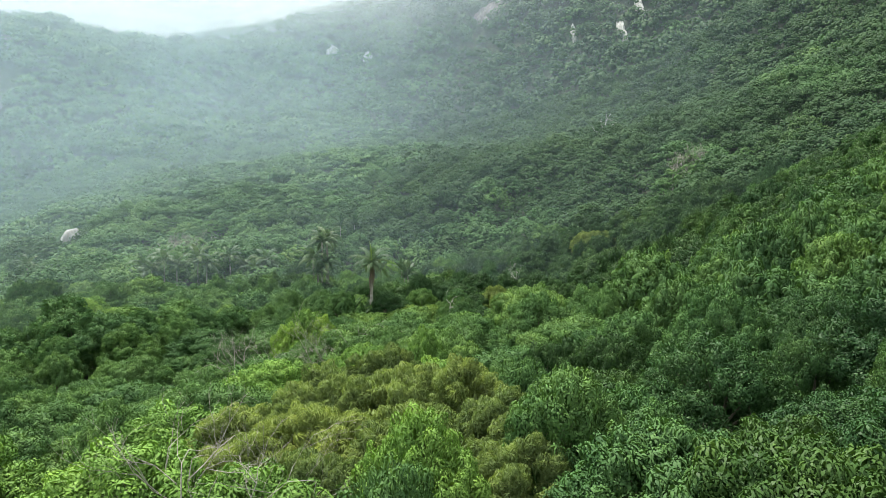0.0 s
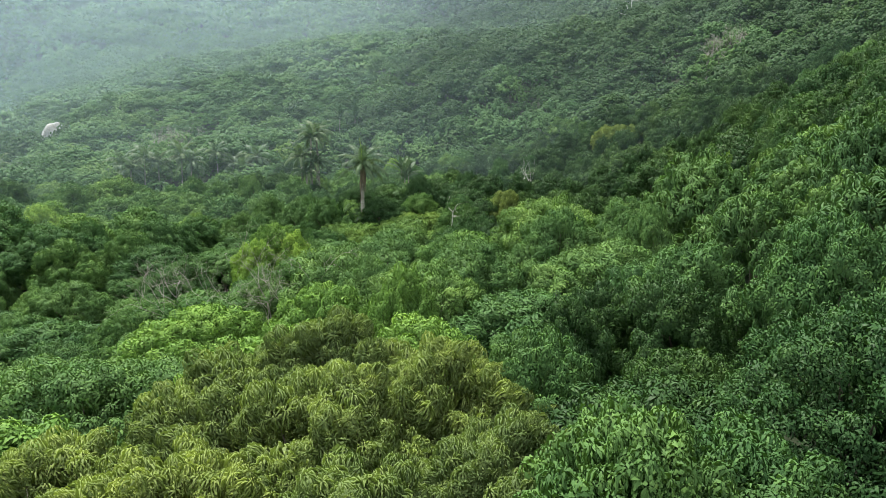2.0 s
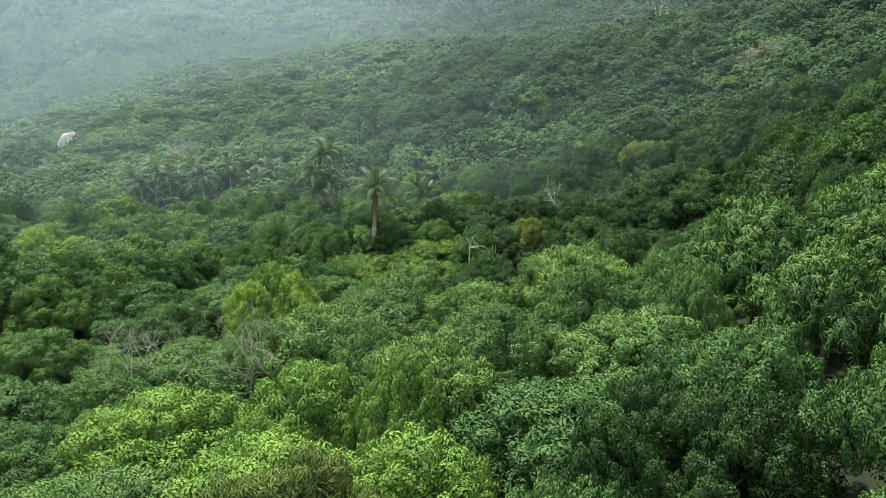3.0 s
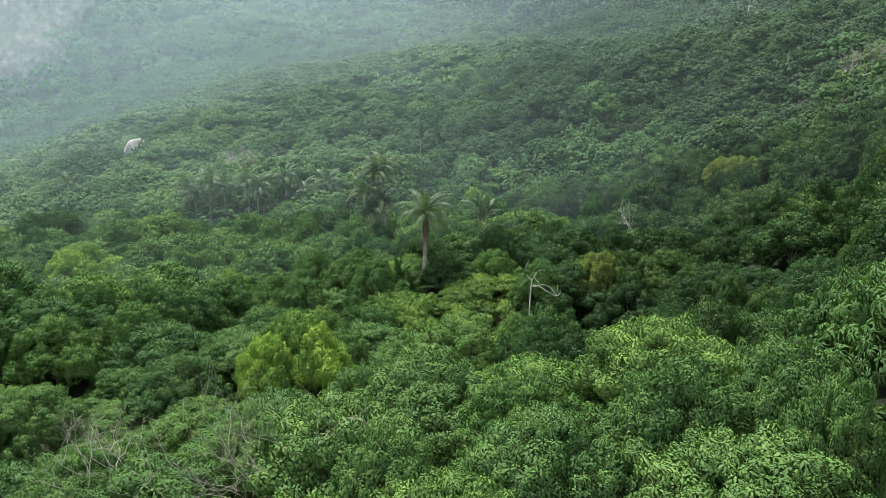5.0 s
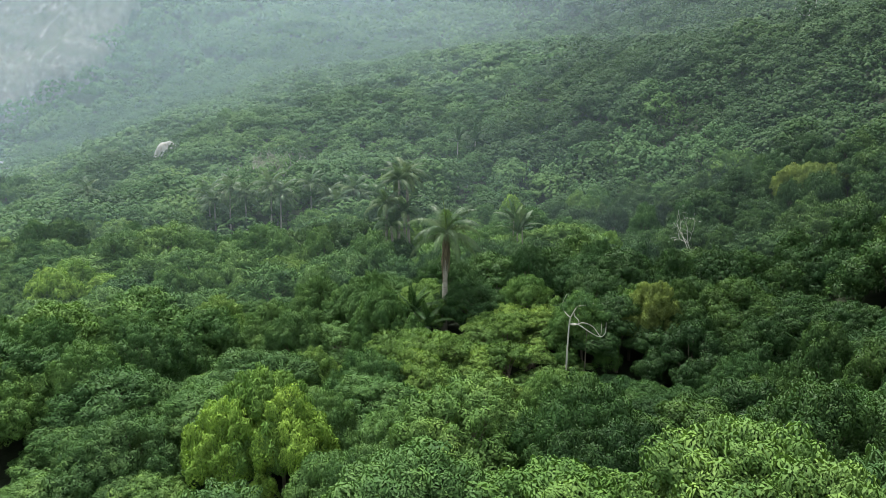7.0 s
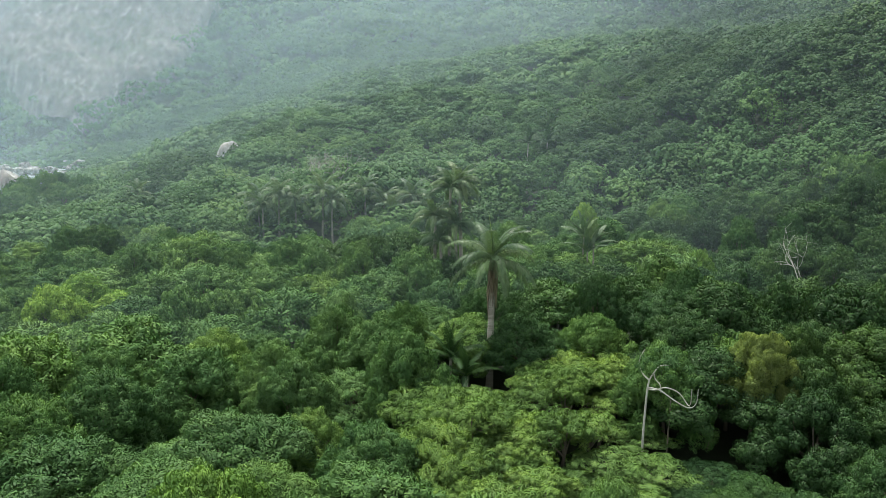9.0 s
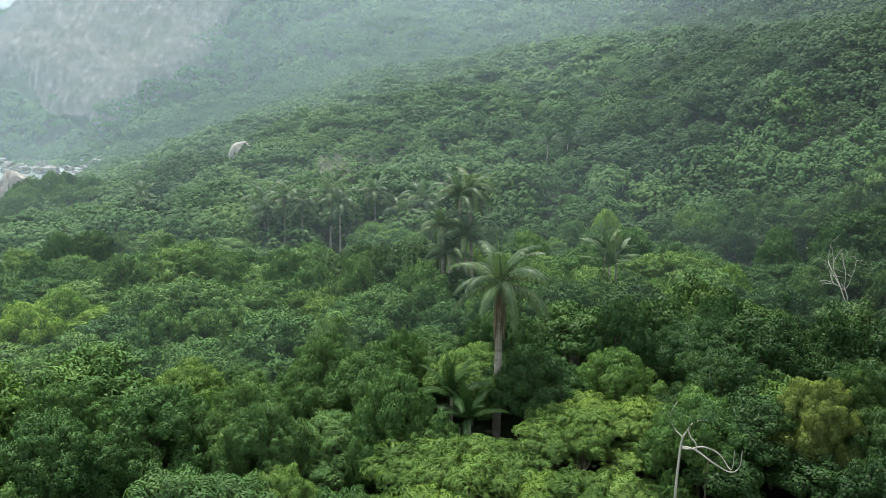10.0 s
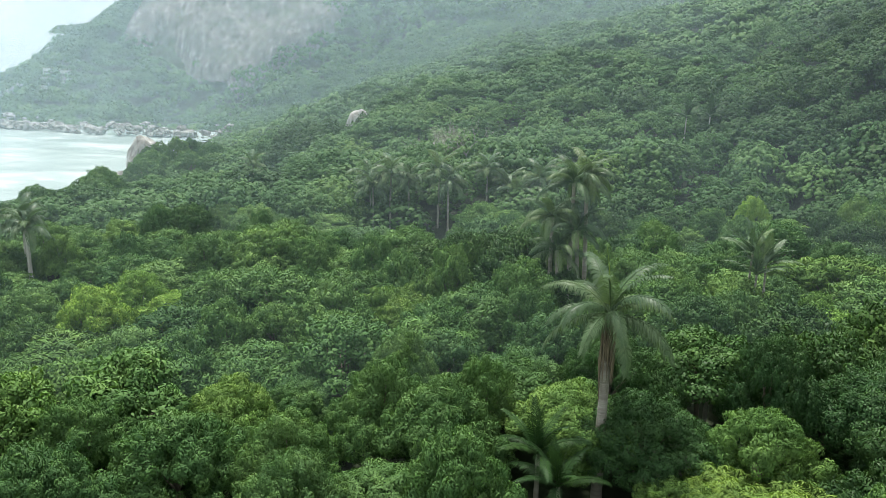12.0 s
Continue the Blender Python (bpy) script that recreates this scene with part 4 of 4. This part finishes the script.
# ---- trees along the near shore ----
for x, y, t, w in ((-134.5, 167.5, 8.6, 1.0), (-131.0, 163.0, 8.4, 1.1), (-126.5, 166.0, 9.6, 1.2), (-125.5, 158.5, 8.2, 1.1), (-121.0, 153.0, 8.0, 1.1), (-125.0, 148.5, 4.8, 0.8), (-119.0, 162.0, 9.8, 1.2), (-119.5, 144.0, 6.4, 1.1), (-121.5, 137.0, 3.2, 0.7), (-114.0, 139.0, 6.4, 1.1), (-115.5, 131.0, 4.8, 0.9), (-108.0, 133.0, 6.6, 1.1), (-109.5, 125.0, 5.0, 0.9), (-130.0, 172.5, 10.2, 1.2), (-122.5, 171.5, 11.0, 1.2), (-103.5, 118.0, 5.2, 1.0), (-102.0, 126.5, 6.8, 1.1)):
    plant(("star_leaf_tree", "leafy_tree", "round_crowned_tree")[rng.integers(0, 3)], x, y, t + rng.normal() * 0.8, w * rng.uniform(0.75, 1.05), False)

# ---- rocks ----
def boulder(name, x, y, size, mat, label, seed, sink=0.25, turn=0.0, z=None, detail=4, rough=1.0, smooth=True):
    r = np.random.default_rng(seed)
    bm = bmesh.new()
    bmesh.ops.create_icosphere(bm, subdivisions=detail, radius=1.0)
    for q in bm.verts:
        p = q.co.copy()
        k = 1 + 0.34 * noise.noise(p * 1.3 + Vector((seed, 0, 0))) - 0.22 * abs(noise.noise(Vector((p.x * 2.6, p.y * 2.6, p.z * 0.8 + seed)))) + 0.12 * noise.noise(p * 3.1 + Vector((0, seed, 0))) + 0.05 * noise.noise(p * 8)
        q.co = p * (1 + rough * (k - 1))
    for p in bm.faces:
        p.smooth = smooth
    me = bpy.data.meshes.new(name)
    bm.to_mesh(me)
    bm.free()
    me.materials.append(mat)
    ob = tagged(new(name, me), label, "rock", "coastal rocks" if "shore" in name else "")
    g = max(ground_at(x, y), -1.0) if z is None else z
    ob.matrix_basis = pose(x, y, g + size[2] * (1 - 2 * sink), 0, 0, turn) @ Matrix.Diagonal((*size, 1))
    return ob


boulder("boulder", -104.3, 200.2, (3.3, 3.0, 4.0), PALE_ROCK, "large pale weathered boulder standing in the forest", 5, 0.12, z=9.3, rough=0.5)
boulder("shore_rock", -137.7, 166.4, (4.0, 4.5, 7.2), GREY_ROCK, "tall pale grey grooved rock at the sea's edge", 6, 0.25, 20, z=-0.6, rough=0.8)
boulder("shore_rock", -142.7, 162.8, (5.4, 4.0, 2.4), GREY_ROCK, "low grey rock washed by the surf", 7, 0.3, 50, z=-1)
for i in range(280):
    u = i / 279
    inland = abs(rng.normal()) * 4.5
    x = -435 + 215 * u + rng.normal() * 2
    y = 259 - 6 * math.sin(u * 3) + 16 * max(0, u - 0.75) * 4 + inland
    s = 0.5 + 2.0 * rng.uniform(0, 1) ** 2.5
    boulder("shore_rock", x, y, (s * rng.uniform(0.9, 2.0), s, s * rng.uniform(0.5, 0.9)), GREY_ROCK, "grey granite rock on the far shore", 20 + i, 0.35, rng.uniform(0, 180), z=0.1 + 0.45 * inland, detail=2, rough=2.0, smooth=False)


def rock_face(name, a, b, c, d, label, bulge, mat, seed):
    """A bare granite slab that swells out of the mountainside, with runnels down it."""
    nu, nv = 70, 60
    U, V = np.meshgrid(np.linspace(-1, 1, nu), np.linspace(-1, 1, nv))
    q = U ** 2 + V ** 2
    x, y = a + U * c, b + V * d
    z = ground(x, y).reshape(U.shape)
    rough = np.array([noise.noise(Vector((p / 9, w / 60, seed))) + 0.5 * noise.noise(Vector((p / 3, w / 25, seed + 3))) for p, w in zip(x.ravel(), y.ravel())]).reshape(U.shape)
    edge = np.array([noise.noise(Vector((p / (0.45 * c), w / (0.45 * d), seed + 9))) for p, w in zip(x.ravel(), y.ravel())]).reshape(U.shape)
    q = q + 0.75 * edge
    ledge = np.array([noise.noise(Vector((p / 30, w / 5, seed + 5))) for p, w in zip(x.ravel(), y.ravel())]).reshape(U.shape)
    z = z + bulge * np.clip(1 - q, 0, 1) ** 0.5 + (rough * 0.16 + np.round(ledge * 3) * 0.06) * bulge - np.where(q > 1, 0.6 * bulge * (q - 1), 0) - 0.5
    ii = (np.arange(nv - 1)[:, None] * nu + np.arange(nu - 1)[None]).ravel()
    tagged(new(name, mesh_np(name, np.c_[x.ravel(), y.ravel(), z.ravel()], np.c_[ii, ii + 1, ii + nu + 1, ii + nu], mat, smooth=True)), label, "cliff", "bare rock on the mountain")


for k, (a, b, c, d) in enumerate(CLIFFS):
    rock_face("cliff", a, b, c, d, "great bare granite cliff streaked brown and white", 20, CLIFF, 3)
for k, (a, b, c, d) in enumerate(SLABS):
    rock_face("rock_slab", a, b, c, d, "pale bare rock slab showing through mountain forest", 6, CLIFF if c > 9 else PALE_ROCK, 5 + k)


# ---- houses on the far headland ----
def house(x, y, w, d, h, turn, label):
    g = ground_at(x, y)
    base = tagged(new("house"), label, "house", "houses on the headland")
    base.matrix_basis = pose(x, y, g, 0, 0, turn)

    def block(name, cx, cy, cz, sx_, sy_, sz_, mat, parent=base):
        bm = bmesh.new()
        bmesh.ops.create_cube(bm, size=1.0, matrix=Matrix.Translation((cx, cy, cz)) @ Matrix.Diagonal((sx_, sy_, sz_, 1)))
        bmesh.ops.bevel(bm, geom=bm.edges[:], offset=0.06, segments=1, affect="EDGES")
        me = bpy.data.meshes.new(name)
        bm.to_mesh(me)
        bm.free()
        me.materials.append(mat)
        return child(name, me, parent)
    block("wall", 0, 0, h / 2 + 3, w, d, h + 6, WALL_WHITE)
    block("roof", 0, 0, h + 6.2, w + 0.8, d + 0.8, 0.4, ROOF_TILE)
    for i in range(3):
        block("window", -w / 3 + i * w / 3, -d / 2 - 0.03, h + 3.6, w / 6, 0.12, 1.4, DARK_GLASS)


house(-420.6, 317, 4.0, 4, 1.4, 40, "small white house among trees on the headland")
house(-404, 317, 4.2, 4, 1.2, 30, "small white house among trees on the headland")
house(-413, 310, 3.6, 4, 0.8, 35, "small white house among trees on the headland")

# ---- mist before the mountain: slanted sheets added to give the haze of distance ----
for i in range(13):
    dist = 86 + 42 * i
    nu, nv = 60, 14
    U, V = np.meshgrid(np.linspace(-620, 520, nu), np.linspace(-6, 42 + 0.5 * dist, nv))
    off = np.array([22 * noise.noise(Vector((u / 90, w / 70, i * 3.7))) for u, w in zip(U.ravel(), V.ravel())]).reshape(U.shape)
    ca, sa = math.cos(radians(16)), math.sin(radians(16))
    dd = dist + off + 0.7 * V
    xx, yy = U * ca - dd * sa, U * sa + dd * ca
    ii = (np.arange(nv - 1)[:, None] * nu + np.arange(nu - 1)[None]).ravel()
    tagged(new("mist", mesh_np("mist", np.c_[xx.ravel(), yy.ravel(), V.ravel()], np.c_[ii, ii + 1, ii + nu + 1, ii + nu], MIST, smooth=True)), "see-through sheet standing in for mist and haze before the mountain", "mist", "mist veils", kind="stuff")
